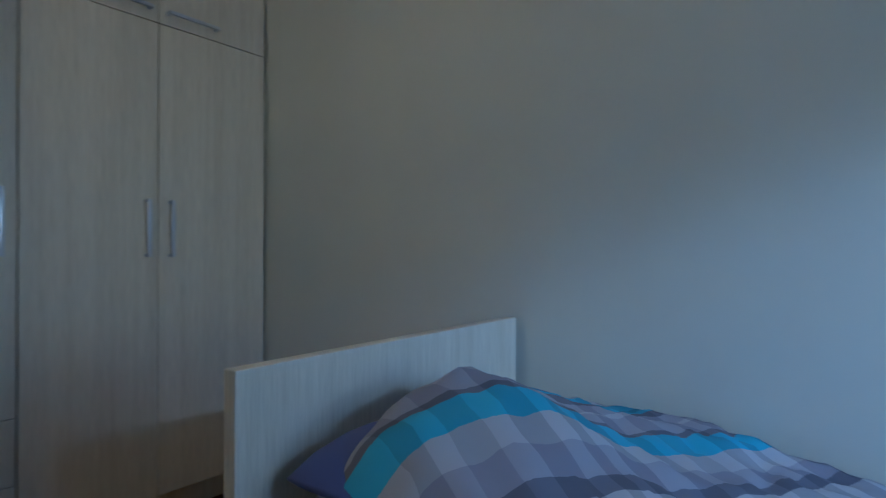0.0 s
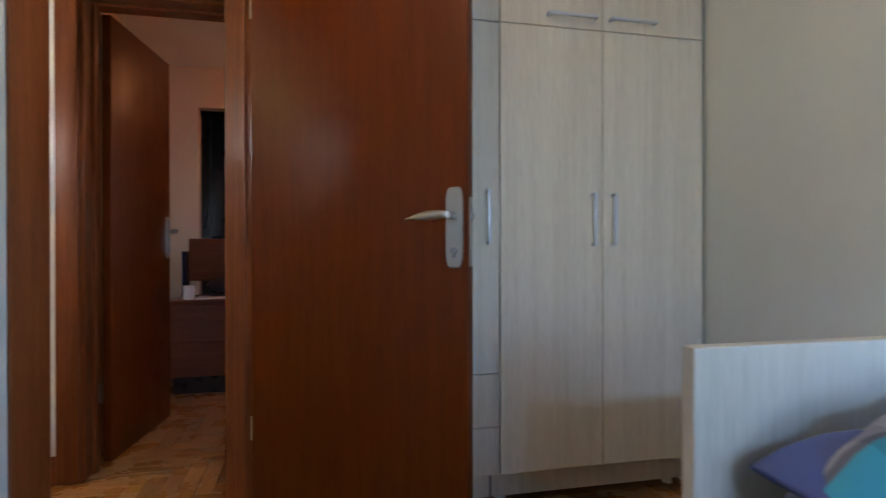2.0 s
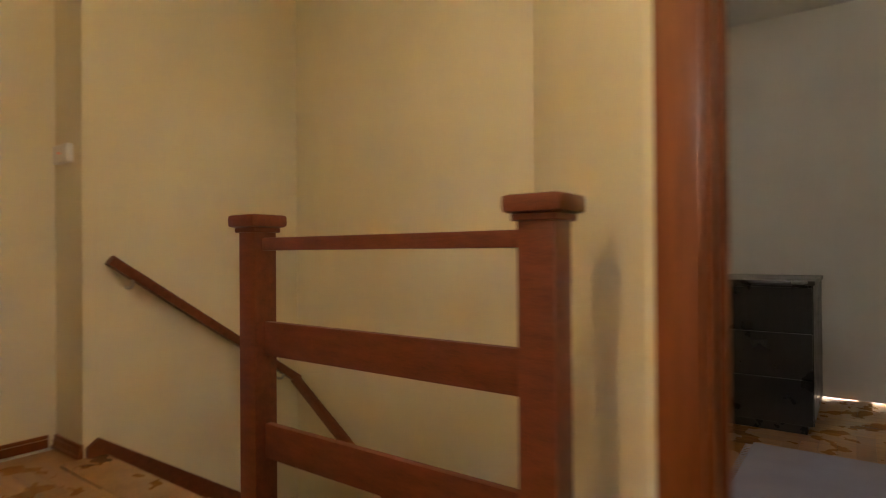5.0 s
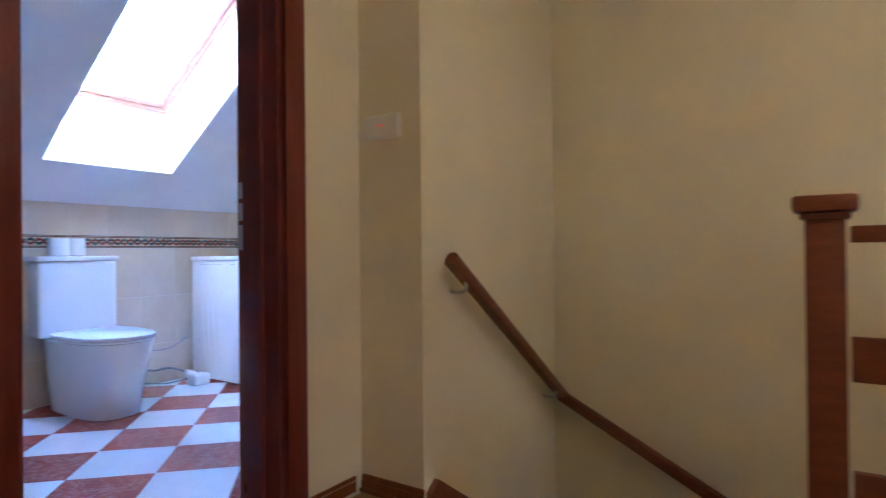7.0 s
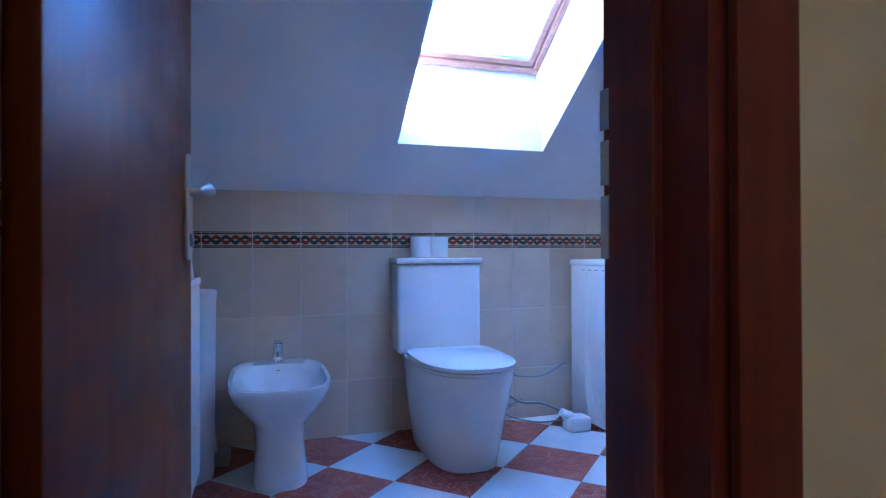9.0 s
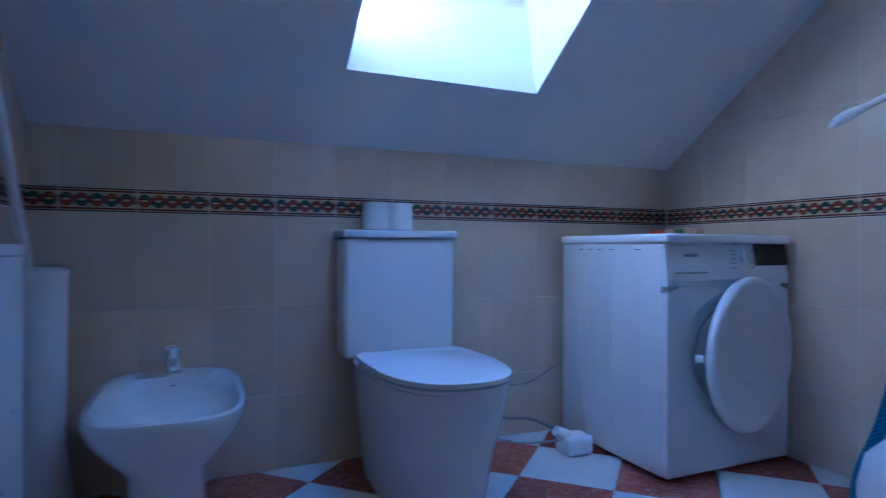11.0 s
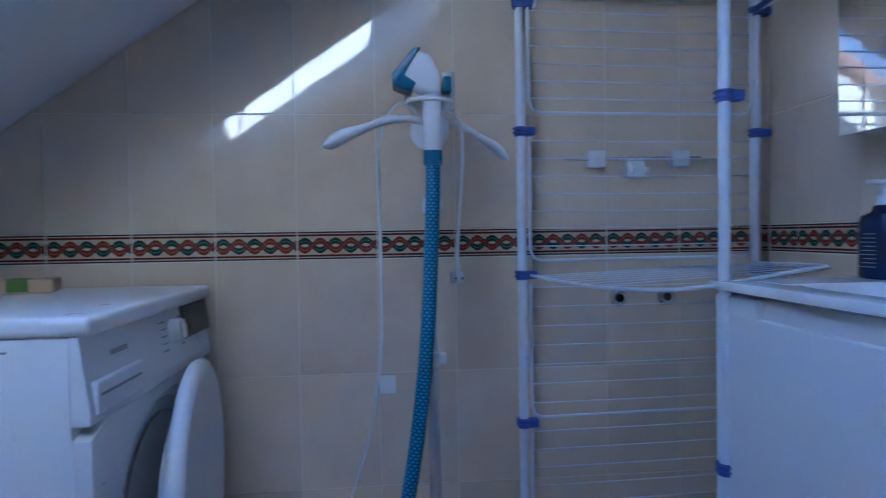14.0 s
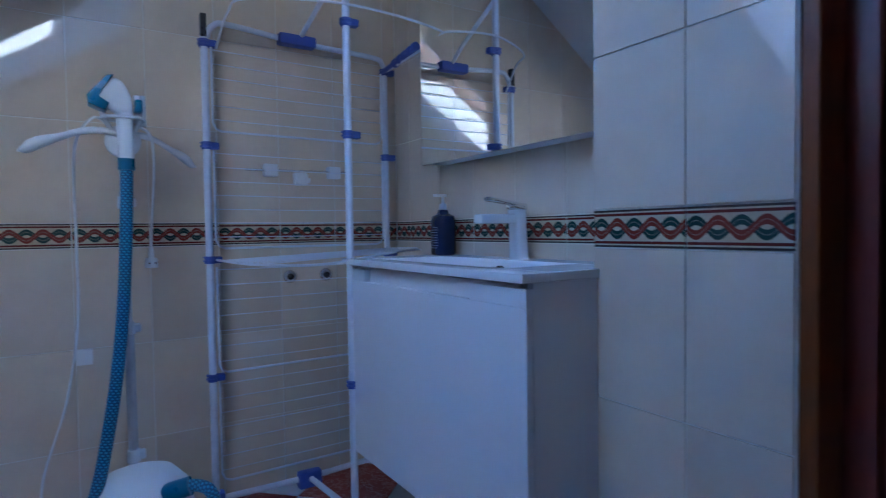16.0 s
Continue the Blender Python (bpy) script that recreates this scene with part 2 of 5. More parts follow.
PALE_EDGE = shader("pale_edge_band", (0.72, 0.68, 0.58), 0.5)
BEIGE = stone_tile("beige_wall_tile", (0.65, 0.53, 0.40), (0.77, 0.66, 0.52), 0.035)
bsdf(BEIGE).inputs["Specular IOR Level"].default_value = 0.95
WHITE_TILE = stone_tile("white_floor_tile", (0.66, 0.67, 0.68), (0.78, 0.78, 0.77), 0.25, None, 7)
RED_TILE = stone_tile("terracotta_floor_tile", (0.27, 0.058, 0.040), (0.40, 0.105, 0.075), 0.27, (0.55, 0.33, 0.26), 7)
BORDER = border_tile()
GROUT = paint("pale_grout", (0.72, 0.68, 0.61), 0.9)
CERAMIC = plastic("white_sanitary_ceramic", (0.82, 0.83, 0.84), 0.12, 0.02)
ENAMEL = plastic("white_enamel_steel", (0.80, 0.81, 0.83), 0.34, 0.004)
WHITE_PL = plastic("white_plastic", (0.78, 0.79, 0.80), 0.38, 0.05)
LACQUER = plastic("white_satin_lacquer", (0.76, 0.77, 0.79), 0.35, 0.03)
GREY_PL = plastic("grey_plastic", (0.30, 0.31, 0.33), 0.4)
DARK_PL = plastic("black_plastic", (0.015, 0.015, 0.018), 0.3)
BLUE_PL = plastic("blue_plastic", (0.06, 0.10, 0.40), 0.45)
TEAL_PL = plastic("teal_plastic", (0.01, 0.14, 0.24), 0.3)
NAVY = plastic("navy_soap_bottle_plastic", (0.012, 0.02, 0.06), 0.18)
COATED = plastic("white_coated_steel", (0.74, 0.77, 0.84), 0.35)
CHROME = shader("chrome", (0.82, 0.83, 0.85), 0.12, 1.0)
STEEL = shader("brushed_steel", (0.55, 0.54, 0.52), 0.34, 1.0)
MIRROR = shader("mirror_silver", (0.90, 0.92, 0.93), 0.015, 1.0)
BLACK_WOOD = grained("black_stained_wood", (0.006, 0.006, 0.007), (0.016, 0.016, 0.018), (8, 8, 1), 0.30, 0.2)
RUG = paint("lilac_grey_rug", (0.33, 0.31, 0.37), 0.95, 0.15)
PAPER = paint("white_paper", (0.80, 0.79, 0.77), 0.9)
HOSE = braided()
DUVET = plaid()
PILLOW = paint("blue_cotton", (0.10, 0.13, 0.32), 0.9, 0.2)
SHEET = paint("dark_mattress_cloth", (0.05, 0.05, 0.07), 0.9)
PANE = glass("window_glass")
OPAL = glowing("lit_opal_glass", (1.0, 0.93, 0.80), 0.19)
RED_LED = glowing("red_indicator", (1.0, 0.15, 0.05), 0.018)
BOOK_RED = plastic("orange_red_printed_card", (0.45, 0.10, 0.045), 0.5)
BOOK_CREAM = plastic("cream_printed_card", (0.55, 0.40, 0.26), 0.5)
LEAF_GREEN = plastic("green_print", (0.10, 0.20, 0.03), 0.5)


# ---------------------------------------------------------------- mesh helpers
def box(bm, x0, y0, z0, x1, y1, z1, bevel=0.0, seg=1):
    g = bmesh.ops.create_cube(bm, size=1)
    for v in g["verts"]:
        v.co = Vector(((x0, x1)[v.co.x > 0], (y0, y1)[v.co.y > 0], (z0, z1)[v.co.z > 0]))
    if bevel:
        edges = list({e for v in g["verts"] for e in v.link_edges})
        bmesh.ops.bevel(bm, geom=edges, offset=bevel, segments=seg, affect="EDGES", profile=0.6)


def cyl(bm, a, b, r0, r1=None, n=16, caps=True):
    """A cylinder or cone from a to b."""
    a, b = Vector(a), Vector(b)
    r1 = r0 if r1 is None else r1
    q = (b - a).to_track_quat("Z", "Y").to_matrix().to_4x4()
    m = Matrix.Translation((a + b) / 2) @ q
    bmesh.ops.create_cone(bm, cap_ends=caps, segments=n, radius1=r0, radius2=r1, depth=(b - a).length, matrix=m)


def smooth_line(pts, per=6):
    """A smooth curve through the points."""
    p = [Vector(q) for q in pts]
    p = [2 * p[0] - p[1]] + p + [2 * p[-1] - p[-2]]
    out = []
    for i in range(1, len(p) - 2):
        for k in range(per):
            t = k / per
            a, b, c, d = p[i - 1], p[i], p[i + 1], p[i + 2]
            out.append(0.5 * (2 * b + (c - a) * t + (2 * a - 5 * b + 4 * c - d) * t * t + (3 * b - a - 3 * c + d) * t ** 3))
    out.append(p[-2])
    return out


def tube(bm, pts, r, n=8, uv=False):
    """A round bar along a line of points."""
    pts = [Vector(q) for q in pts]
    rings, run = [], [0.0]
    up = Vector((0.31, 0.17, 0.93))
    for i, p in enumerate(pts):
        t = (pts[min(i + 1, len(pts) - 1)] - pts[max(i - 1, 0)]).normalized()
        if abs(t.dot(up)) > 0.95:
            up = Vector((0.93, 0.31, 0.17))
        a = t.cross(up).normalized()
        b = t.cross(a)
        rings.append([bm.verts.new(p + r * (math.cos(2 * math.pi * k / n) * a + math.sin(2 * math.pi * k / n) * b)) for k in range(n)])
        if i:
            run.append(run[-1] + (p - pts[i - 1]).length)
    lay = bm.loops.layers.uv.verify() if uv else None
    for i in range(len(rings) - 1):
        for k in range(n):
            f = bm.faces.new((rings[i][k], rings[i][(k + 1) % n], rings[i + 1][(k + 1) % n], rings[i + 1][k]))
            f.smooth = True
            if uv:
                for lp, q in zip(f.loops, ((k / n, run[i]), ((k + 1) / n, run[i]), ((k + 1) / n, run[i + 1]), (k / n, run[i + 1]))):
                    lp[lay].uv = q
    bm.faces.new(rings[0])
    bm.faces.new(rings[-1][::-1])


def loft(bm, rings, smooth=True, cap=(True, True)):
    """Skin over closed rings of points."""
    vs = [[bm.verts.new(p) for p in r] for r in rings]
    n = len(vs[0])
    for a, b in zip(vs, vs[1:]):
        for k in range(n):
            f = bm.faces.new((a[k], a[(k + 1) % n], b[(k + 1) % n], b[k]))
            f.smooth = smooth
    if cap[0]:
        bm.faces.new(vs[0][::-1])
    if cap[1]:
        bm.faces.new(vs[-1])


def oval(cx, cy, z, rx, ry, n=28, power=2.4, flat=None):
    """A rounded ring; flat: the x below which it is cut straight (the side by the wall)."""
    out = []
    for k in range(n):
        a = 2 * math.pi * k / n
        c, s = math.cos(a), math.sin(a)
        x = cx + rx * math.copysign(abs(c) ** (2 / power), c)
        y = cy + ry * math.copysign(abs(s) ** (2 / power), s)
        out.append((max(x, flat) if flat is not None else x, y, z))
    return out


def lathe(bm, cx, cy, profile, n=20):
    loft(bm, [[(cx + r * math.cos(2 * math.pi * k / n), cy + r * math.sin(2 * math.pi * k / n), z) for k in range(n)] for r, z in profile])


def slab_poly(bm, pts, z0, z1):
    """A flat polygon with thickness."""
    lo = [bm.verts.new((x, y, z0)) for x, y in pts]
    hi = [bm.verts.new((x, y, z1)) for x, y in pts]
    bm.faces.new(hi)
    bm.faces.new(lo[::-1])
    for k in range(len(pts)):
        j = (k + 1) % len(pts)
        bm.faces.new((lo[k], lo[j], hi[j], hi[k]))


def mesh_of(name, bm, material):
    bmesh.ops.recalc_face_normals(bm, faces=bm.faces)
    me = bpy.data.meshes.new(name)
    bm.to_mesh(me)
    bm.free()
    me.materials.append(material)
    return me


def part(name, bm, material, parent=None, label="", smooth=0.0, m=None):
    """Links a bmesh as one mesh object, under a thing or part if one is given."""
    ob = new(name, mesh_of(name, bm, material))
    if smooth:
        for p in ob.data.polygons:
            p.use_smooth = True
        ob.data.set_sharp_from_angle(angle=radians(smooth))
    if parent is not None:
        ob.parent = parent
    if m is not None:
        ob.matrix_basis = m
    return tagged(ob, label)


def thing(name, label, category, group="", kind="", m=None):
    ob = new(name)
    ob.empty_display_size = 0.05
    if m is not None:
        ob.matrix_basis = m
    return tagged(ob, label, category, group, kind)


def solid(name, material, label, category, kind="", *boxes):
    bm = bmesh.new()
    for b in boxes:
        box(bm, *b)
    ob = part(name, bm, material)
    return tagged(ob, label, category, "", kind)


def wall(name, p0, p1, thick, top, material, holes=(), base=0.0, label=""):
    """A wall from p0 to p1, its thickness to the left of that line, with openings (from, to, sill, head) along it."""
    p0, p1 = Vector((*p0, 0)), Vector((*p1, 0))
    length = (p1 - p0).length
    a = math.degrees(math.atan2(p1.y - p0.y, p1.x - p0.x))
    bm = bmesh.new()
    s = 0.0
    for h0, h1, sill, head in sorted(holes):
        if h0 > s:
            box(bm, s, 0, base, h0, thick, top)
        if sill > base:
            box(bm, h0, 0, base, h1, thick, sill)
        if head < top:
            box(bm, h0, 0, head, h1, thick, top)
        s = h1
    if s < length:
        box(bm, s, 0, base, length, thick, top)
    ob = part(name, bm, material, None, label or "plain painted plaster wall", 0, pose(p0.x, p0.y, 0, 0, 0, a))
    return tagged(ob, "", "wall", "", "structure")


# ---------------------------------------------------------------- setting: floors, walls, ceilings
D_ANG = math.degrees(math.atan2(0.85, 0.527))
DIAG = Vector((0.527, 0.85, 0)).normalized()
DIAG_N = Vector((-DIAG.y, DIAG.x, 0))
DIAG_A = Vector((1.155, 2.81, 0))


def on_diag(s, off=0.0):
    p = DIAG_A + s * DIAG + off * DIAG_N
    return (p.x, p.y)


bed_floor = tagged(part("floor_bedroom", (lambda b: (slab_poly(b, [(-3.5, -0.9), (3.5, -0.9), (3.5, 4.73), (-3.5, 4.73)], -0.12, -0.012), b)[1])(bmesh.new()), OAK,
                        None, "oak floor base under the herringbone parquet"), "", "floor", "", "structure")
far_floor = solid("floor_far_rooms", OAK, "oak floor base of the two far rooms", "floor", "structure", (-0.45, 4.73, -0.12, 3.0, 8.2, -0.012), (-2.75, 6.0, -0.12, -0.45, 8.2, -0.0125), (-0.93, 5.42, -0.12, -0.45, 6.0, -0.0128))
bath_floor = solid("floor_bathroom", GROUT, "grey grout bed under checkered floor tiles", "floor", "structure", (-5.7, 3.35, -0.11, -3.14, 6.3, -0.006))

wall("wall_bedroom_door", on_diag(-1.9), on_diag(1.25), 0.15, 2.6, WALL_BED, [(1.970, 2.775, -1, 2.02)], 0, "pale painted wall with the bedroom doorway")
wall("wall_bedroom_west", (0.17, -0.6), (0.17, 1.25), 0.12, 2.6, WALL_BED)
wall("wall_bedroom_south", (3.4, -0.6), (0.0, -0.6), 0.15, 2.6, WALL_BED, [(0.55, 1.65, 0.80, 2.05)], 0, "pale painted wall with a window")
wall("wall_bedroom_east", (3.25, 4.05), (3.25, -0.7), 0.15, 2.6, WALL_BED, (), 0, "pale blue-grey painted bedroom wall")
wall("wall_bedroom_north", (3.4, 3.92), (1.70, 3.92), -0.12, 2.6, WALL_BED)
wall("wall_block_north", (-1.13, 2.86), (1.06, 2.86), 0.12, 2.6, WALL_PLAIN)
wall("wall_block_west", (-1.01, 0.9), (-1.01, 2.86), 0.12, 2.6, WALL_PLAIN, (), 0, "white painted wall corner in the hall")
wall("wall_hall_south", (-1.0, 1.0), (-3.4, 1.0), 0.12, 2.6, WALL_HALL)
wall("wall_bathroom_door", (-3.14, 1.0), (-3.14, 4.840), 0.195, 2.6, WALL_HALL, [(2.577, 3.338, -1, 2.02)], 0, "cream hall wall with the bathroom doorway")
wall("wall_bathroom_pier", (-3.3355, 1.0), (-3.3355, 4.833), 0.0785, 2.6, GROUT, [(2.50, 3.412, -1, 2.06)], 0, "tiled inner leaf of the bathroom door wall")
wall("wall_stair_west", (-2.852, 4.69), (-2.852, 6.30), 0.3615, 2.6, WALL_HALL, (), -1.8, "cream stairwell wall with the handrail")
wall("wall_stair_north", (-2.852, 5.86), (-1.02, 5.38), 0.12, 2.6, WALL_HALL, (), -1.8, "cream back wall of the stairwell")
wall("wall_stair_east", (-1.02, 5.38), (-0.455, 4.747), 0.08, 2.6, WALL_HALL, (), -1.8)
wall("wall_dark_room_door", (-0.45, 4.745), (0.558, 4.745), 0.12, 2.6, WALL_HALL, [(0.087, 0.807, -1, 2.03)], 0, "cream hall wall with a doorway")
wall("wall_pillar_side", (0.558, 4.865), (0.558, 4.237), 0.12, 2.6, WALL_PLAIN)
wall("wall_far_room_door", (0.558, 4.037), (1.95, 4.037), 0.20, 2.6, WALL_PLAIN, [(0.287, 1.045, -1, 2.02)], 0, "white wall pier and doorway")
wall("wall_steamer", (-5.70, 6.149), (-3.21, 6.149), 0.151, 2.6, GROUT, (), 0, "beige tiled bathroom wall")
wall("wall_toilet", (-5.532, 6.153), (-5.532, 3.35), -0.15, 1.35, GROUT, (), 0, "low beige tiled knee wall behind the toilet")
wall("wall_bathroom_south", (-3.40, 3.498), (-5.70, 3.498), 0.15, 2.6, GROUT, (), 0, "beige tiled bathroom wall")
wall("wall_far_room_west", (0.678, 4.237), (0.678, 6.0), 0.12, 2.5, WALL_RED, (), 0, "peach painted wall")
wall("wall_far_room_north", (0.558, 5.98), (2.9, 5.98), 0.12, 2.5, WALL_RED, [(0.40, 1.60, -1, 2.0)], 0, "peach painted wall opening into the black-lined alcove")
# the alcove's shade is put into its lining: black walls and ceiling
solid("wall_alcove", BLACK_WOOD, "alcove behind the peach wall, lined black in place of shade", "wall", "structure", (0.9, 6.9, 0, 2.3, 7.0, 2.3), (0.86, 6.1, 0, 0.90, 7.0, 2.3), (2.26, 6.1, 0, 2.3, 7.0, 2.3), (0.9, 6.1, 2.3, 2.3, 7.0, 2.36))
wall("wall_far_room_east", (2.78, 6.1), (2.78, 3.9), 0.12, 2.5, WALL_RED, [(0.7, 1.3, 1.1, 1.8)])
wall("wall_dark_room_north", (-2.7, 7.75), (0.7, 7.75), 0.12, 2.5, WALL_PLAIN)
wall("wall_dark_room_west", (-2.6, 6.02), (-2.6, 7.85), 0.12, 2.5, WALL_PLAIN, [(0.08, 0.40, 1.1, 1.8)])
wall("wall_dark_room_east", (0.558, 7.85), (0.558, 4.865), 0.118, 2.5, WALL_PLAIN)
solid("ceiling_bedroom", CEIL, "white painted bedroom ceiling", "ceiling", "structure", (0.02, -0.75, 2.5, 3.4, 4.04, 2.62))
solid("ceiling_hall", CEIL, "white painted hall ceiling", "ceiling", "structure", (-3.3, 0.9, 2.42, 0.01, 6.02, 2.54), (0.01, 2.0, 2.421, 1.9, 4.2, 2.541))
solid("ceiling_far_rooms", CEIL, "white ceiling of the far rooms", "ceiling", "structure", (0.60, 4.1, 2.30, 2.9, 6.05, 2.42), (-2.7, 6.02, 2.352, 0.6, 7.87, 2.47), (-0.67, 4.86, 2.35, 0.6, 6.02, 2.47))

SLOPE = pose(-5.53, 0, 1.214, 0, -34.6, 0)
# the two gable walls stop under the roof slope
for nm, x_start, x_sign in (("wall_steamer", -5.70, 1), ("wall_bathroom_south", -3.40, -1)):
    for v in bpy.data.objects[nm].data.vertices:
        if v.co.z > 2.0:
            v.co.z = 1.249 + 0.6898 * (x_start + x_sign * v.co.x + 5.53)
bm = bmesh.new()
# one sheet with a through shaft: the foot of the shaft stands nearly plumb, the head is square to the roof
rims = [[(x, y, z) for x, y in ((x0, y0), (x1, y0), (x1, y1), (x0, y1))] for x0, x1, y0, y1, z in (
    (-0.35, 2.27, 3.40, 6.30, 0.10), (-0.35, 2.27, 3.40, 6.30, 0.0), (0.358, 1.72, 4.454, 5.198, 0.0), (0.538, 1.72, 4.454, 5.198, 0.42),
    (0.486, 1.76, 4.41, 5.24, 0.42), (0.30, 1.76, 4.41, 5.24, 0.10))]
loft(bm, rims + [rims[0]], False, (False, False))
tagged(part("ceiling_bathroom_slope", bm, CEIL, None, "white sloping attic ceiling with a skylight shaft", 0, SLOPE), "", "ceiling", "", "structure")
solid("ceiling_bathroom", CEIL, "white flat bathroom ceiling strip", "ceiling", "structure", (-3.70, 3.40, 2.50, -3.1, 6.30, 2.60))


def sash(name, m, w, h, depth, bar, material, label, category="window"):
    """A window: frame of four bars, inner sash of four bars, one pane (local x across, y up, z out)."""
    win = thing(name, label, category, "", "structure", m)
    for nm, inset, d0, d1, t in (("window_frame", 0.0, 0.0, depth, bar), ("sash_frame", bar + 0.004, 0.012, depth + 0.012, bar)):
        b = bmesh.new()
        x0, x1, y0, y1 = inset, w - inset, inset, h - inset
        box(b, x0, y0, d0, x1, y0 + t, d1, 0.004)
        box(b, x0, y1 - t, d0, x1, y1, d1, 0.004)
        box(b, x0, y0 + t, d0, x0 + t, y1 - t, d1, 0.004)
        box(b, x1 - t, y0 + t, d0, x1, y1 - t, d1, 0.004)
        part(nm, b, material, win)
    b = bmesh.new()
    k = 2 * bar + 0.004
    box(b, k, k, depth * 0.4, w - k, h - k, depth * 0.4 + 0.006)
    pane = part("pane", b, PANE, win)
    pane.visible_shadow = False
    return win


PINE = grained("varnished_pine_sash", (0.34, 0.17, 0.12), (0.50, 0.28, 0.20), (2, 12, 12), 0.4, 0.3)
roof_window = sash("window_1", SLOPE @ Matrix.Translation((0.538, 5.196, 0.362)) @ pose(0, 0, 0, 0, 0, -90), 0.742, 1.180, 0.06, 0.032, PINE, "pine-framed roof skylight in a white shaft")
bm = bmesh.new()
tube(bm, [(0.10, 0.115, -0.035), (0.64, 0.115, -0.035)], 0.008)
cyl(bm, (0.64, 0.115, -0.035), (0.67, 0.115, -0.035), 0.016)
part("grab_bar", bm, WHITE_PL, roof_window)
sash("window_2", pose(1.75, -0.66, 0.80, 90, 0, 0), 1.10, 1.25, 0.05, 0.05, WHITE_PL, "white framed bedroom window")
sash("window_3", pose(2.82, 4.80, 1.10, 90, 0, 90), 0.6, 0.70, 0.05, 0.05, WHITE_PL, "white framed window of the far room")
sash("window_4", pose(-2.66, 6.10, 1.10, 90, 0, 90), 0.32, 0.70, 0.05, 0.05, WHITE_PL, "white framed window of the dark-furnished room")


# pale sky outside the skylight
SKY_GLOW = glowing("pale_sky_glow", (0.28, 0.54, 1.0), 0.37)
bm = bmesh.new()
box(bm, -2.2, -0.4, 1.30, 4.0, 6.1, 1.31)
tagged(part("backdrop_sky", bm, SKY_GLOW, None, "bright pale sky outside the skylight", 0, SLOPE), "", "sky", "", "structure")


def door_set(name, m, width, height, depth, leaf_angle, leaf_side, label, hinge_left=True, leaf_len=None, mats=(TRIM_WOOD, DOOR_WOOD), keyplate=True, flip=False):
    """A frame lined through the wall with casings on both faces and a leaf. Local x across the opening, y into the wall (0 the face
    towards which casing 1 looks), z up. leaf_side: the y at which the leaf hangs; leaf_angle: degrees it is swung open."""
    d = thing(name, label, "door", "", "structure", m)
    c = 0.085
    b = bmesh.new()
    box(b, -0.002, 0.004, 0, 0.028, depth - 0.004, height, 0.003)
    box(b, width - 0.028, 0.004, 0, width + 0.002, depth - 0.004, height, 0.003)
    box(b, 0.028, 0.004, height - 0.028, width - 0.028, depth - 0.004, height + 0.002, 0.003)
    part("jamb_lining", b, mats[0], d)
    b = bmesh.new()
    mid = depth * 0.5
    box(b, 0.0285, mid - 0.02, 0, 0.042, mid + 0.02, height - 0.0285, 0.002)
    box(b, width - 0.042, mid - 0.02, 0, width - 0.0285, mid + 0.02, height - 0.0285, 0.002)
    box(b, 0.042, mid - 0.02, height - 0.042, width - 0.042, mid + 0.02, height - 0.0285, 0.002)
    part("door_stop", b, mats[0], d)
    for y0, y1 in ((-0.016, -0.001), (depth + 0.001, depth + 0.016)):
        for x0, x1, z0, z1 in ((-c + 0.012, 0.012, 0.001, height + c - 0.012), (width - 0.012, width + c - 0.012, 0.001, height + c - 0.012), (0.0125, width - 0.0125, height - 0.012, height + c - 0.012)):
            b = bmesh.new()
            box(b, x0, y0, z0, x1, y1, z1, 0.006, 2)
            part("casing", b, mats[0], d, "", 40)
    hx = 0.03 if hinge_left else width - 0.03
    ll = leaf_len or width - 0.064
    sgn = 1 if hinge_left else -1
    t = 0.04 * (1 if leaf_side < depth / 2 else -1)
    t = -t if flip else t
    leaf_m = Matrix.Translation((hx, leaf_side, 0)) @ Matrix.Rotation(radians(leaf_angle), 4, "Z")
    b = bmesh.new()
    x0, x1 = sorted((0.0, sgn * ll))
    y0, y1 = sorted((0.0, t))
    box(b, x0, y0, 0.008, x1, y1, height - 0.034, 0.004, 2)
    leaf = part("leaf", b, mats[1], d, "", 40, leaf_m)
    hx2 = sgn * (ll - 0.040)
    for face in (y0 - 0.006, y1):
        b = bmesh.new()
        loft(b, [[(hx2 + x * k, y, 1.0115 + z * k) for x, z, _ in oval(0, 0, 0, 0.027, 0.1165, 40, 5)] for y, k in ((face, 0.97), (face + 0.003, 1.0), (face + 0.006, 0.97))])
        part("handle_plate", b, STEEL, leaf, "", 40)
        out = -1 if face < y0 else 1
        yb = face if out < 0 else face + 0.006
        b = bmesh.new()
        cyl(b, (hx2, yb, 1.045), (hx2, yb + out * 0.045, 1.045), 0.010, 0.009, 12)
        rings = []
        for k in range(9):
            q = k / 8
            rr = 0.010 + 0.005 * math.sin(math.pi * min(1, q * 1.15)) - 0.007 * q ** 3
            cx, cz = hx2 - sgn * 0.135 * q, 1.047 - 0.012 * q * q
            rings.append([(cx, yb + out * 0.045 + 0.8 * rr * math.cos(2 * math.pi * j / 10), cz + rr * math.sin(2 * math.pi * j / 10)) for j in range(10)])
        loft(b, rings)
        part("lever", b, STEEL, leaf)
        if keyplate:
            b = bmesh.new()
            cyl(b, (hx2, yb - out * 0.001, 0.945), (hx2, yb + out * 0.006, 0.945), 0.010, n=12)
            box(b, hx2 - 0.004, min(yb, yb + out * 0.007), 0.925, hx2 + 0.004, max(yb, yb + out * 0.007), 0.945)
            part("keyhole", b, GREY_PL, leaf)
    b = bmesh.new()
    xe = sgn * ll
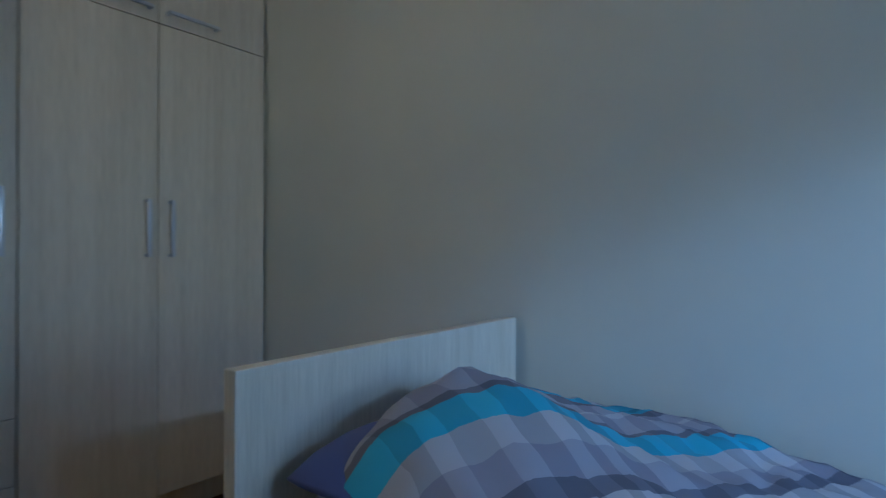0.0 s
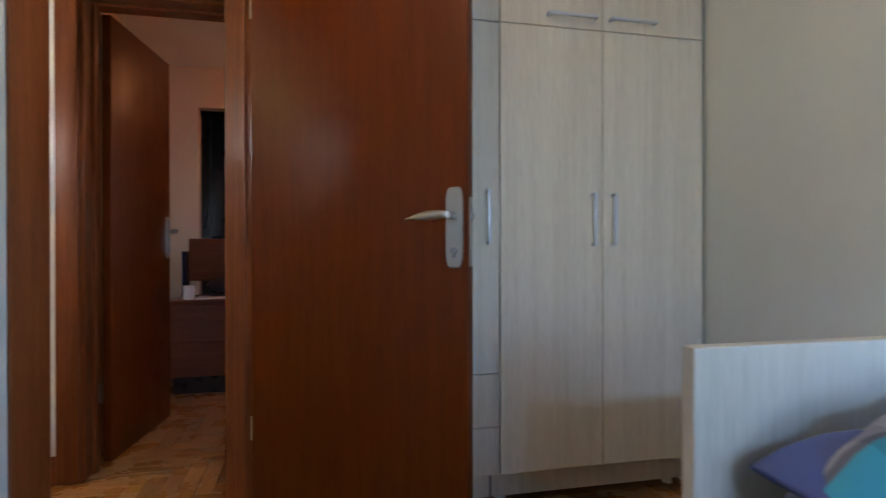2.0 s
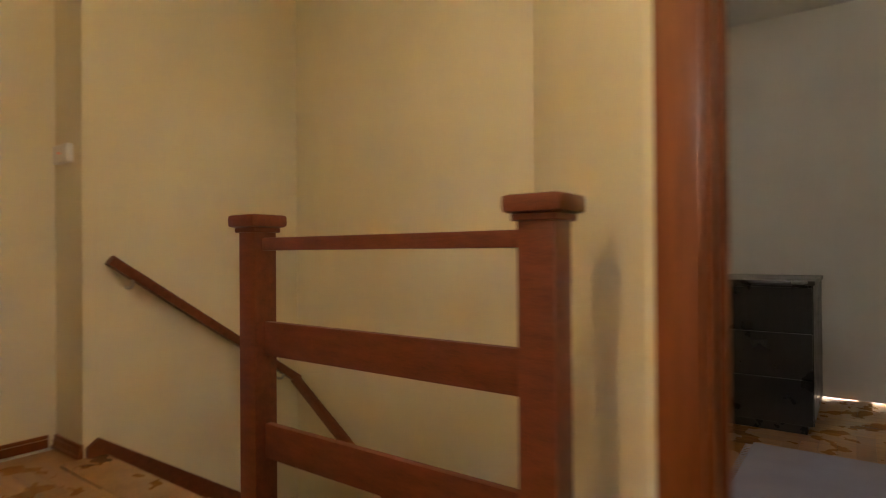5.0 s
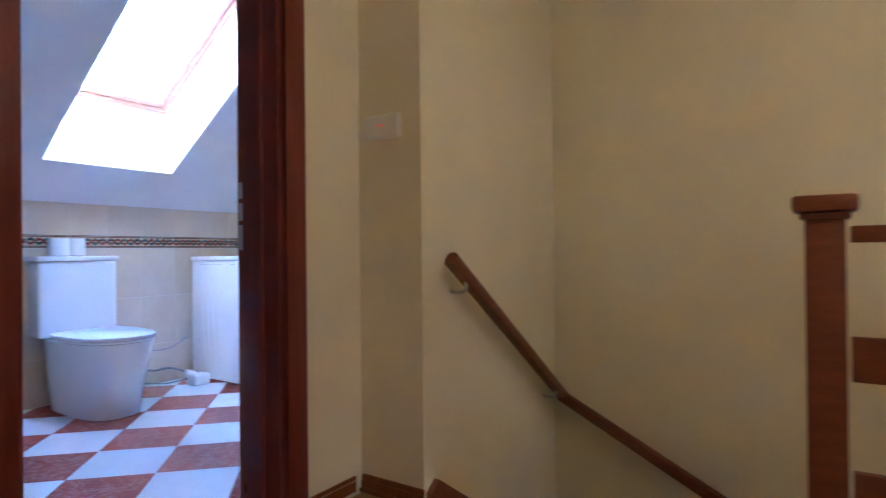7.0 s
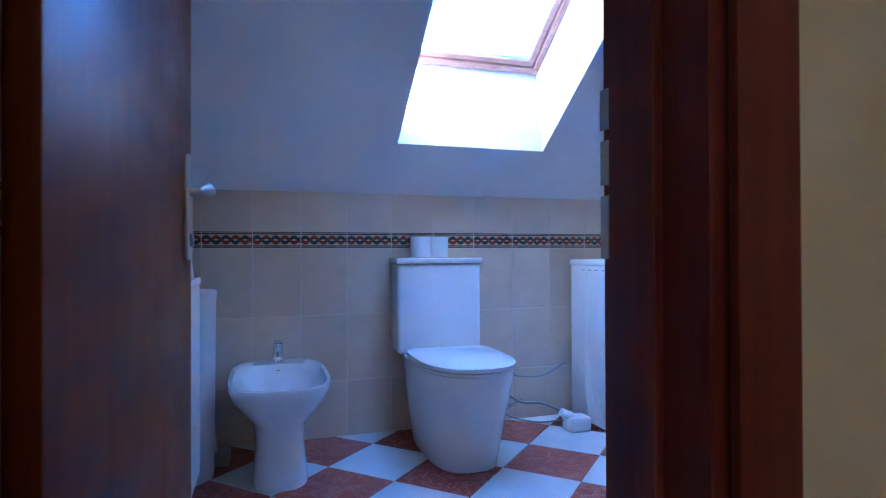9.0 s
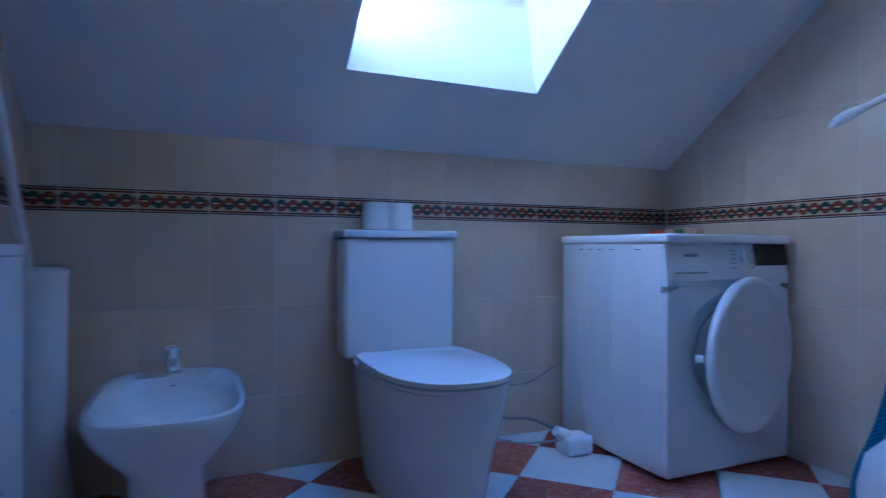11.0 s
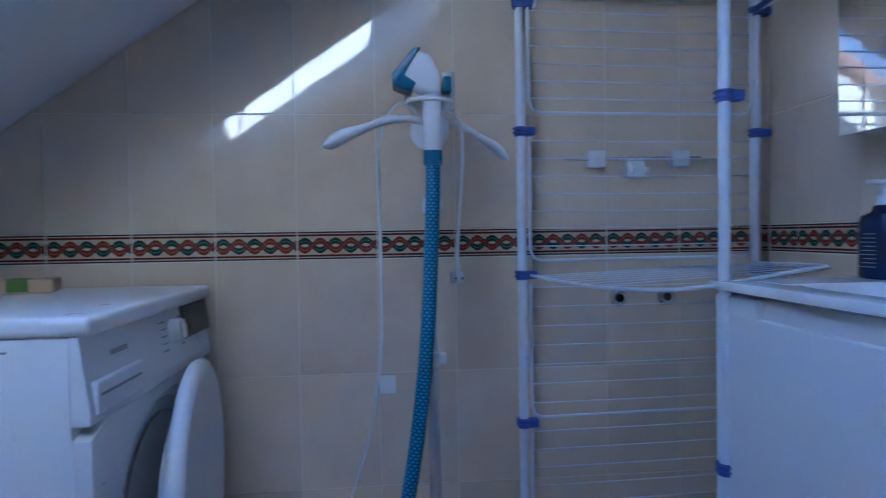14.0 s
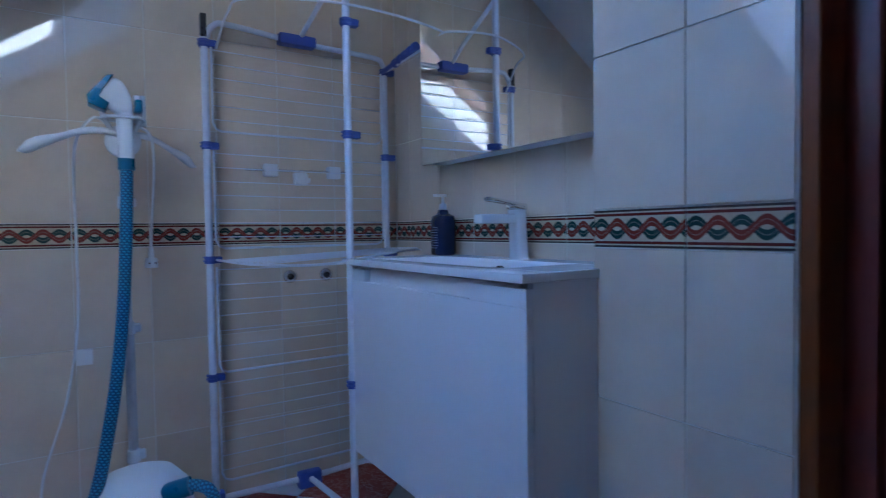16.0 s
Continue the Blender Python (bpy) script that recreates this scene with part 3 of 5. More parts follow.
    box(b, min(xe, xe + sgn * 0.003), y0 + 0.012, 0.90, max(xe, xe + sgn * 0.003), y1 - 0.012, 1.10)
    box(b, min(xe, xe + sgn * 0.012), y0 + 0.015, 1.035, max(xe, xe + sgn * 0.012), y1 - 0.015, 1.055)
    part("latch", b, STEEL, leaf)
    for hz in (0.32, 1.80):
        b = bmesh.new()
        cyl(b, (hx, leaf_side + (-0.008 if leaf_side < depth / 2 else 0.008), hz - 0.045), (hx, leaf_side + (-0.008 if leaf_side < depth / 2 else 0.008), hz + 0.045), 0.008, n=12)
        box(b, hx - 0.002, min(leaf_side, leaf_side + t), hz - 0.042, hx + 0.002, max(leaf_side, leaf_side + t), hz + 0.042)
        part("hinge", b, STEEL, d)
    sx = width - 0.0285 if hinge_left else 0.0285
    b = bmesh.new()
    ys = sorted((leaf_side + t * 0.3, leaf_side + t * 0.75))
    for z0, z1 in ((0.90, 0.985), (1.0, 1.06), (1.075, 1.13)):
        box(b, min(sx, sx - sgn * 0.002), ys[0], z0, max(sx, sx - sgn * 0.002), ys[1], z1)
    part("strike_plate", b, STEEL, d)
    return d


bx, by = on_diag(0.070)
door_set("door_1", pose(bx, by, 0, 0, 0, D_ANG), 0.805, 2.02, 0.15, 84, 0.0, "mahogany veneered bedroom door standing open against the wardrobe", False, 0.80)
door_set("door_2", pose(0.845, 4.037, 0), 0.758, 2.02, 0.20, 83, 0.20, "mahogany veneered door open into the peach room")
door_set("door_3", pose(-0.363, 4.745, 0), 0.72, 2.03, 0.12, 100, 0.12, "mahogany doorway of the dark-furnished room", False)
door_set("door_4", pose(-3.14, 3.577, 0, 0, 0, 90), 0.761, 2.02, 0.195, 85, 0.216, "mahogany bathroom door open into the tiled room", True, 0.71, (DARK_TRIM, DOOR_WOOD))
# browner wood than door_4's frame: the hall lamp's warm light put into colour
bm = bmesh.new()
box(bm, -3.436, 4.372, 0.004, -3.354, 4.4000, 2.05, 0.004, 2)
tagged(part("trim_bathroom_door", bm, TRIM_WOOD, None, "wooden trim lining the bathroom doorway, browner for the hall's warm light"), "", "trim", "", "structure")


# ---------------------------------------------------------------- baseboards
def baseboard(p0, p1, h=0.08):
    """A profiled skirting on the right of the line p0 to p1."""
    a, b = Vector((*p0, 0)), Vector((*p1, 0))
    bm = bmesh.new()
    ln = (b - a).length
    box(bm, 0, -0.016, 0, ln, 0.0, h - 0.02, 0.002)
    box(bm, 0, -0.011, h - 0.02, ln, 0.0, h, 0.004, 2)
    box(bm, 0, -0.026, 0.0005, ln, -0.0165, 0.016, 0.004, 2)
    ob = part("baseboard", bm, TRIM_WOOD, None, "dark varnished wooden skirting board", 40, pose(a.x, a.y, 0, 0, 0, math.degrees(math.atan2(b.y - a.y, b.x - a.x))))
    return tagged(ob, "", "baseboard", "", "structure")


for p0, p1 in (((0.54, 4.036), (0.77, 4.036)), ((0.557, 4.73), (0.557, 4.03)), ((-1.14, 2.981), (1.05, 2.981)), ((-1.131, 1.13), (-1.131, 2.99)),
               ((-3.139, 3.50), (-3.139, 1.13)), ((-3.139, 4.66), (-3.139, 4.415)), ((-3.13, 4.689), (-2.845, 4.689)),
               (on_diag(-1.9, -0.001), on_diag(0.0, -0.001)), ((0.679, 5.95), (0.679, 4.25)), ((3.249, 3.3), (3.249, -0.5))):
    q0, q1 = Vector((*p0, 0)), Vector((*p1, 0))
    if p0[0] == -1.14 or p0[0] == -1.131 or p0[0] == 0.679:
        q0, q1 = q1, q0
    baseboard((q0.x, q0.y), (q1.x, q1.y), 0.062 if p0[0] < -2.5 else 0.115 if p0[0] > 0.5 else 0.08)


# ---------------------------------------------------------------- bedroom things
def bar_handle(parent, a, b, out, name="handle", material=None):
    """A square bow handle standing off a front that looks to -y."""
    b_ = bmesh.new()
    (x0, z0), (x1, z1) = a, b
    w = 0.006
    box(b_, x0 - w, out - 0.030, z0 - w, x1 + w, out - 0.018, z1 + w, 0.003, 2)
    for x, z in ((x0, z0), (x1, z1)):
        box(b_, x - 0.005, out - 0.018, z - 0.005, x + 0.005, out + 0.001, z + 0.005)
    part(name, b_, material or ALU, parent, "brushed aluminium handle", 40)


ALU = shader("satin_aluminium", (0.62, 0.64, 0.68), 0.35, 0.9)


def wardrobe_unit(x0, x1, fronts, handles, label):
    w = thing("wardrobe", label, "wardrobe", "fitted wardrobe units")
    y0, y1 = 3.366, 3.90
    b = bmesh.new()
    box(b, x0, y0, 0.15, x0 + 0.018, y1, 2.46)
    box(b, x1 - 0.018, y0, 0.15, x1, y1, 2.46)
    box(b, x0 + 0.018, y0, 0.15, x1 - 0.018, y1, 0.168)
    box(b, x0 + 0.018, y0, 2.44, x1 - 0.018, y1, 2.46)
    box(b, x0 + 0.018, y1 - 0.01, 0.168, x1 - 0.018, y1, 2.44)
    part("body", b, PALE_OAK, w)
    b = bmesh.new()
    box(b, x0 + 0.002, 3.46, 0.03, x1 - 0.002, 3.478, 0.15)
    part("plinth", b, PALE_OAK, w)
    for fx in (x0 + 0.05, x1 - 0.05):
        b = bmesh.new()
        cyl(b, (fx, 3.50, 0.0), (fx, 3.50, 0.032), 0.022, 0.018, 14)
        cyl(b, (fx, 3.50, 0.03), (fx, 3.50, 0.15), 0.014, n=12)
        part("foot", b, WHITE_PL, w)
    for nm, a0, a1, z0, z1 in fronts:
        b = bmesh.new()
        box(b, a0 + 0.0015, 3.346, z0 + 0.0015, a1 - 0.0015, 3.364, z1 - 0.0015, 0.0012)
        f = part(nm, b, PALE_OAK, w)
        for h in handles:
            if a0 < (h[0][0] + h[1][0]) / 2 < a1 and z0 < (h[0][1] + h[1][1]) / 2 < z1:
                bar_handle(f, h[0], h[1], 3.346)
    return w


wardrobe_unit(2.0, 2.418, [("drawer", 2.0, 2.418, 0.155, 0.325), ("drawer", 2.0, 2.418, 0.325, 0.512), ("door", 2.0, 2.418, 0.512, 1.745), ("upper_door", 2.0, 2.418, 1.745, 2.46)],
              [((2.375, 0.97), (2.375, 1.15))], "narrow pale ash wardrobe unit with two drawers")
wardrobe_unit(2.420, 3.236, [("door", 2.42, 2.815, 0.155, 1.745), ("door", 2.815, 3.236, 0.155, 1.745), ("upper_door", 2.42, 2.815, 1.745, 2.46), ("upper_door", 2.815, 3.236, 1.745, 2.46)],
              [((2.775, 0.965), (2.775, 1.145)), ((2.855, 0.965), (2.855, 1.145)), ((2.60, 1.785), (2.78, 1.785)), ((2.845, 1.785), (3.02, 1.785))], "pale ash double wardrobe with aluminium bar handles")


def make_bed():
    bed = thing("bed", "single bed with pale ash headboard beside the wall", "bed")
    b = bmesh.new()
    box(b, 2.344, 2.207, 0.0, 3.216, 2.237, 0.80, 0.0015)
    part("headboard", b, PALE_OAK, bed)
    for x0, x1 in ((2.352, 2.378), (3.19, 3.215)):
        b = bmesh.new()
        box(b, x0, 0.16, 0.16, x1, 2.206, 0.40, 0.0015)
        part("side_rail", b, PALE_OAK, bed)
    b = bmesh.new()
    box(b, 2.344, 0.13, 0.0, 3.216, 0.159, 0.55, 0.0015)
    part("footboard", b, PALE_OAK, bed)
    b = bmesh.new()
    box(b, 2.38, 0.165, 0.24, 3.188, 2.20, 0.26)
    part("slat_base", b, PALE_EDGE, bed)
    b = bmesh.new()
    box(b, 2.385, 0.17, 0.262, 3.185, 2.195, 0.46, 0.04, 4)
    tagged(part("mattress", b, SHEET, None, "dark covered mattress lying in the bed frame", 60), "", "mattress")


make_bed()


def cloth_grid(nx, ny, fn, uvfn, material, thick):
    b = bmesh.new()
    lay = b.loops.layers.uv.verify()
    vs = [[b.verts.new(fn(i / nx, j / ny)) for j in range(ny + 1)] for i in range(nx + 1)]
    for i in range(nx):
        for j in range(ny):
            f = b.faces.new((vs[i][j], vs[i + 1][j], vs[i + 1][j + 1], vs[i][j + 1]))
            f.smooth = True
            for lp, (p, q) in zip(f.loops, ((i, j), (i + 1, j), (i + 1, j + 1), (i, j + 1))):
                lp[lay].uv = uvfn(p / nx, q / ny)
    return b


def duvet_point(u, v):
    """The duvet from the aisle edge (u 0) over the bed to the wall (u 1), from the foot (v 0) to the pillow (v 1)."""
    y = 0.20 + 1.93 * v
    pillow = math.exp(-((y - 2.00) / 0.32) ** 2)
    xr = 2.285 + 0.93 * u
    mound = math.exp(-((xr - 2.64) / 0.37) ** 2)
    z = 0.555 + 0.185 * pillow * mound + 0.03 * math.sin(3.2 * y + 1.5 * u)
    p = Vector((xr * 2.1, y * 2.1, 0.3))
    z += 0.035 * (noise.noise(p) + 0.5 * noise.noise(p * 2.6)) + 0.016 * noise.noise(p * 7) + 0.007 * noise.noise(p * 15)
    edge = max(0.0, 1 - u / 0.17)
    z -= 0.25 * edge ** 2.6 + (0.07 * edge ** 2 * pillow)
    z += 0.007 * math.sin(26 * (xr + 0.5 * y) + 3 * noise.noise(p * 1.5)) * noise.noise(p * 2.2 + Vector((0, 9, 0)))
    x = xr + 0.05 * edge * (1 - edge) + 0.012 * noise.noise(p * 3 + Vector((5, 0, 0))) - (0.0 if edge < 0.6 else 0.02)
    top = max(0.0, (v - 0.93) / 0.07)
    z -= 0.10 * top * top
    return (x, y + 0.015 * noise.noise(p * 2), z)


b = cloth_grid(60, 110, duvet_point, lambda u, v: ((3.12 - 0.426 * (2.285 + 0.93 * u) - 0.905 * (0.2 + 1.93 * v)) / 0.52, (0.905 * (2.285 + 0.93 * u) - 0.426 * (0.2 + 1.93 * v)) / 0.50), DUVET, 0.02)
duvet = part("duvet", b, DUVET)
mod = duvet.modifiers.new("thickness", "SOLIDIFY")
mod.thickness, mod.offset = 0.03, -1
tagged(duvet, "rumpled turquoise and grey plaid duvet lying over the bed", "duvet")
b = bmesh.new()
rings = []
for k in range(13):
    q = k / 12
    w = math.sin(math.pi * min(0.999, max(0.001, q))) ** 0.55
    rings.append([(2.395 + 0.68 * q, 2.075 + 0.095 * (0.8 + 0.2 * w) * math.cos(a), 0.635 + 0.085 * (w - 0.1) * math.sin(a) + 0.012 * math.sin(9 * q + a)) for a in [2 * math.pi * j / 16 for j in range(16)]])
loft(b, rings)
tagged(part("pillow", b, PILLOW, None, "dark blue pillow half under the duvet", 80), "", "pillow")


def rocker(name, m, w, h, label, toggles=1):
    """A switch plate with rocker keys (local x across, z up, -y out)."""
    s = thing(name, label, "light switch", "", "", m)
    b = bmesh.new()
    box(b, -w / 2, -0.010, -h / 2, w / 2, 0, h / 2, 0.004, 2)
    part("plate", b, WHITE_PL, s, "", 40)
    k = (w - 0.02) / toggles
    for i in range(toggles):
        b = bmesh.new()
        box(b, -w / 2 + 0.010 + i * k + 0.001, -0.016, -h / 2 + 0.012, -w / 2 + 0.010 + (i + 1) * k - 0.001, -0.0105, h / 2 - 0.012, 0.003, 2)
        part("rocker", b, WHITE_PL, s, "", 40)
    return s


sx, sy = on_diag(-0.145, -0.001)
rocker("light_switch", pose(sx, sy, 1.315, 0, 0, D_ANG), 0.085, 0.085, "white square light switch on the bedroom wall")
rocker("light_switch", pose(0.699, 4.036, 1.318), 0.085, 0.085, "white square light switch on the white wall pier")

# ---------------------------------------------------------------- hall and stairs
def make_rail():
    r = thing("stair_railing", "dark stained wooden railing with three boards and two posts", "railing")
    for x, w in ((-1.684, 0.082), (-0.672, 0.088)):
        b = bmesh.new()
        box(b, x - w / 2, 4.745 - w / 2, 0.0, x + w / 2, 4.745 + w / 2, 0.962, 0.004, 2)
        post = part("post", b, RAIL_WOOD, r, "", 40)
        b = bmesh.new()
        c = w / 2 + 0.026
        box(b, x - c, 4.745 - c, 0.972, x + c, 4.745 + c, 1.012, 0.012, 2)
        box(b, x - w / 2 - 0.010, 4.745 - w / 2 - 0.010, 0.955, x + w / 2 + 0.010, 4.745 + w / 2 + 0.010, 0.972, 0.003)
        part("post_cap", b, RAIL_WOOD, post, "", 40)
    for nm, z0, z1, t in (("top_rail", 0.898, 0.938, 0.022), ("board", 0.568, 0.674, 0.012), ("board", 0.246, 0.354, 0.012), ("bottom_rail", 0.062, 0.112, 0.015)):
        b = bmesh.new()
        box(b, -1.634, 4.745 - t, z0, -0.703, 4.745 + t, z1, 0.006 if nm == "top_rail" else 0.002, 2)
        part(nm, b, RAIL_WOOD, r, "", 40)


make_rail()


def make_handrail():
    h = thing("handrail", "round-edged wooden handrail bracketed to the stairwell wall", "handrail")
    for nm, a, c in (("upper_rail", (-2.785, 4.782, 0.858), (-2.785, 5.80, 0.158)), ("lower_rail", (-2.785, 5.79, 0.158), (-1.25, 5.375, -0.42))):
        b = bmesh.new()
        a_, c_ = Vector(a), Vector(c)
        d = (c_ - a_).normalized()
        side = d.cross(Vector((0, 0, 1))).normalized()
        up = side.cross(d)
        prof = [(0.021, -0.022), (0.024, 0.0), (0.018, 0.021), (0.0, 0.027), (-0.018, 0.021), (-0.024, 0.0), (-0.021, -0.022)]
        loft(b, [[tuple(p + side * s + up * t) for s, t in prof] for p in (a_ - d * 0.01, a_, c_, c_ + d * 0.012)], False)
        part(nm, b, RAIL_WOOD, h, "", 50)
    for p, wdir in (((-2.785, 4.87, 0.79), (-0.066, 0, 0)), ((-2.785, 5.70, 0.225), (-0.066, 0, 0)), ((-2.0, 5.575, -0.15), (0.016, 0.058, 0))):
        b = bmesh.new()
        q = Vector(p)
        tube(b, smooth_line([q, q + Vector((0, 0, -0.045)), q + Vector(wdir) * 0.6 + Vector((0, 0, -0.055)), q + Vector(wdir) * 0.99 + Vector((0, 0, -0.05))], 4), 0.007)
        part("bracket", b, STEEL, h)


make_handrail()


def make_stairs():
    s = thing("staircase", "wooden stairs going down along the cream stairwell", "stairs", "", "structure")
    for k in range(1, 5):
        y0 = 4.745 + 0.265 * (k - 1)
        b = bmesh.new()
        box(b, -2.850, y0 - 0.03, -0.18 * k - 0.035, -1.62, min(y0 + 0.265, 5.50), -0.18 * k, 0.008, 2)
        part("tread", b, OAK, s, "", 40)
        b = bmesh.new()
        box(b, -2.849, y0 + 0.004, -0.18 * k + 0.001, -1.63, y0 + 0.022, -0.18 * (k - 1) - 0.036)
        part("riser", b, RAIL_WOOD, s)
    for k in range(5, 9):
        x0 = -1.62 + 0.22 * (k - 5)
        b = bmesh.new()
        box(b, x0, 4.80, -0.18 * k - 0.035, x0 + 0.24, 5.36, -0.18 * k, 0.008, 2)
        part("tread", b, OAK, s, "", 40)
    b = bmesh.new()
    box(b, -2.85, 4.735, -0.045, -0.46, 4.752, -0.013, 0.0)
    box(b, -2.85, 4.60, -0.0115, -0.455, 4.775, 0.004, 0.004, 2)
    part("nosing", b, OAK, s, "", 40)
    b = bmesh.new()
    a = math.atan2(-0.18, 0.265)
    vs = []
    for y, z in ((4.70, 0.0), (4.70, 0.045), (4.75, 0.080), (5.85, -0.67), (5.85, -0.85), (4.77, -0.09)):
        vs.append((y, z))
    lo = [b.verts.new((-2.851, y, z)) for y, z in vs]
    hi = [b.verts.new((-2.828, y, z)) for y, z in vs]
    b.faces.new(lo)
    b.faces.new(hi[::-1])
    for k in range(len(vs)):
        j = (k + 1) % len(vs)
        b.faces.new((lo[k], hi[k], hi[j], lo[j]))
    part("stringer", b, RAIL_WOOD, s)
    return s


make_stairs()
solid("floor_lower_landing", OAK, "oak boards at the foot of the stairs", "floor", "structure", (-2.9, 4.6, -1.80, -0.4, 6.0, -1.70))
solid("wall_below_landing", WALL_HALL, "cream wall under the landing edge", "wall", "structure", (-2.85, 4.60, -1.80, -0.43, 4.72, -0.13))

th = thing("thermostat", "white wall thermostat with red indicator digits", "thermostat", "", "", pose(-3.012, 4.689, 1.342))
b = bmesh.new()
box(b, -0.080, -0.028, -0.042, 0.080, 0, 0.042, 0.008, 3)
part("housing", b, WHITE_PL, th, "", 40)
b = bmesh.new()
box(b, -0.030, -0.0295, -0.012, 0.030, -0.0285, 0.018)
part("window", b, WHITE_PL, th)
b = bmesh.new()
for k in range(4):
    box(b, -0.014 + 0.009 * k, -0.0305, -0.002, -0.010 + 0.009 * k, -0.0297, 0.005)
part("digits", b, RED_LED, th)
b = bmesh.new()
box(b, 0.045, -0.0305, -0.02, 0.068, -0.0285, 0.02, 0.002)
part("button", b, WHITE_PL, th)


def dome_lamp(x, y, z, r, label, material):
    l = thing("ceiling_lamp", label, "ceiling lamp", "", "", pose(x, y, z))
    b = bmesh.new()
    lathe(b, 0, 0, [(0.001, 0.0), (r * 1.02, 0.0), (r * 1.02, -0.022), (r * 0.9, -0.026)], 32)
    part("base", b, WHITE_PL, l, "", 50)
    b = bmesh.new()
    lathe(b, 0, 0, [(r * math.cos(a), -0.027 - r * 0.42 * math.sin(a)) for a in [math.pi / 2 * k / 8 for k in range(8)]] + [(0.002, -0.027 - r * 0.42)], 32)
    sh = part("shade", b, material, l, "lit opal glass shade", 60)
    sh.visible_shadow = False
    return l


dome_lamp(-0.725, 5.715, 2.349, 0.155, "lit round opal ceiling lamp in the dark-furnished room", OPAL)
dome_lamp(HALL_LAMP[0], HALL_LAMP[1], 2.419, 0.15, "lit round opal ceiling lamp in the hall", OPAL)


# ---------------------------------------------------------------- far rooms
def dresser(x0, x1, y0, y1, h, material, label, name, drawers, legs=0.06, cat="dresser"):
    d = thing(name, label, cat)
    b = bmesh.new()
    box(b, x0, y0 + 0.02, legs, x1, y1, h - 0.022, 0.002)
    part("body", b, material, d)
    b = bmesh.new()
    box(b, x0 - 0.008, y0, h - 0.022, x1 + 0.008, y1, h, 0.004, 2)
    part("top", b, material, d, "", 40)
    b = bmesh.new()
    box(b, x0 + 0.03, y0 + 0.05, 0, x1 - 0.03, y1 - 0.02, legs)
    part("plinth", b, DARK_PL, d)
    step = (h - 0.03 - legs) / drawers
    for k in range(drawers):
        b = bmesh.new()
        box(b, x0 + 0.004, y0 + 0.002, legs + k * step + 0.003, x1 - 0.004, y0 + 0.0195, legs + (k + 1) * step - 0.003, 0.002)
        f = part("drawer", b, material, d)
        b = bmesh.new()
        cyl(b, ((x0 + x1) / 2, y0 + 0.002, legs + (k + 0.6) * step), ((x0 + x1) / 2, y0 - 0.022, legs + (k + 0.6) * step), 0.010, 0.013, 12)
        part("knob", b, STEEL, f)
    return d


dresser(0.872, 1.62, 5.40, 5.90, 0.612, CAB_WOOD, "low cherry veneered chest of drawers in the peach room", "chest_of_drawers", 2, 0.115)
b = bmesh.new()
lathe(b, 0.985, 5.50, [(0.001, 0.613), (0.032, 0.613), (0.036, 0.62), (0.036, 0.70), (0.034, 0.703), (0.001, 0.703)])
tagged(part("canister", b, WHITE_PL, None, "small white canister standing on the cherry chest", 40), "", "canister")
b = bmesh.new()
box(b, 1.03, 5.46, 0.613, 1.22, 5.62, 0.622, 0.002)
tagged(part("paper_stack", b, PAPER, None, "white papers lying on the cherry chest"), "", "papers")
mon = thing("monitor", "dark flat monitor standing on the cherry chest", "monitor")
b = bmesh.new()
box(b, 0.93, 5.78, 0.72, 1.36, 5.81, 1.02, 0.006, 2)
part("screen", b, CAB_WOOD, mon, "", 40)
b = bmesh.new()
box(b, 1.08, 5.74, 0.613, 1.22, 5.86, 0.625, 0.003)
box(b, 1.13, 5.812, 0.625, 1.17, 5.83, 0.80)
part("stand", b, DARK_PL, mon)
b = bmesh.new()
box(b, 0.90, 5.70, 0.613, 0.925, 5.86, 0.93, 0.004)
tagged(part("binder", b, NAVY, None, "navy binder standing on the cherry chest"), "", "binder")
b = bmesh.new()
rings = []
for k in range(9):
    q = k / 8
    w = math.sin(math.pi * min(0.995, max(0.005, q))) ** 0.5
    rings.append([(1.08 + 0.34 * q, 5.60 + 0.10 * w * math.cos(a), 0.70 + 0.06 * w * math.sin(a)) for a in [2 * math.pi * j / 12 for j in range(12)]])
loft(b, rings)
tagged(part("bag", b, SHEET, None, "dark soft bag lying on the papers", 80), "", "bag")

cab = thing("wardrobe", "tall black stained wardrobe in the dark-furnished room", "wardrobe")
b = bmesh.new()
box(b, -2.585, 6.47, 0.0, -2.02, 7.20, 2.12, 0.003)
part("body", b, BLACK_WOOD, cab)
for k in range(2):
    b = bmesh.new()
    box(b, -2.582 + 0.281 * k, 6.45, 0.06, -2.305 + 0.281 * k, 6.468, 2.11, 0.002)
    f = part("door", b, BLACK_WOOD, cab)
    b = bmesh.new()
    cyl(b, (-2.333 + 0.06 * k, 6.45, 1.0), (-2.333 + 0.06 * k, 6.425, 1.0), 0.008, n=10)
    part("knob", b, STEEL, f)
tall = thing("wardrobe", "tall black wardrobe beside the doorway of the dark-furnished room", "wardrobe")
b = bmesh.new()
box(b, 0.140, 5.60, 0.0, 0.550, 6.54, 2.0, 0.003)
part("body", b, BLACK_WOOD, tall)
for k in range(2):
    b = bmesh.new()
    box(b, 0.120, 5.603 + 0.468 * k, 0.06, 0.138, 6.068 + 0.468 * k, 1.99, 0.002)
    f = part("door", b, BLACK_WOOD, tall)
    b = bmesh.new()
    cyl(b, (0.120, 6.03 + 0.08 * k, 1.0), (0.095, 6.03 + 0.08 * k, 1.0), 0.008, n=10)
    part("knob", b, STEEL, f)
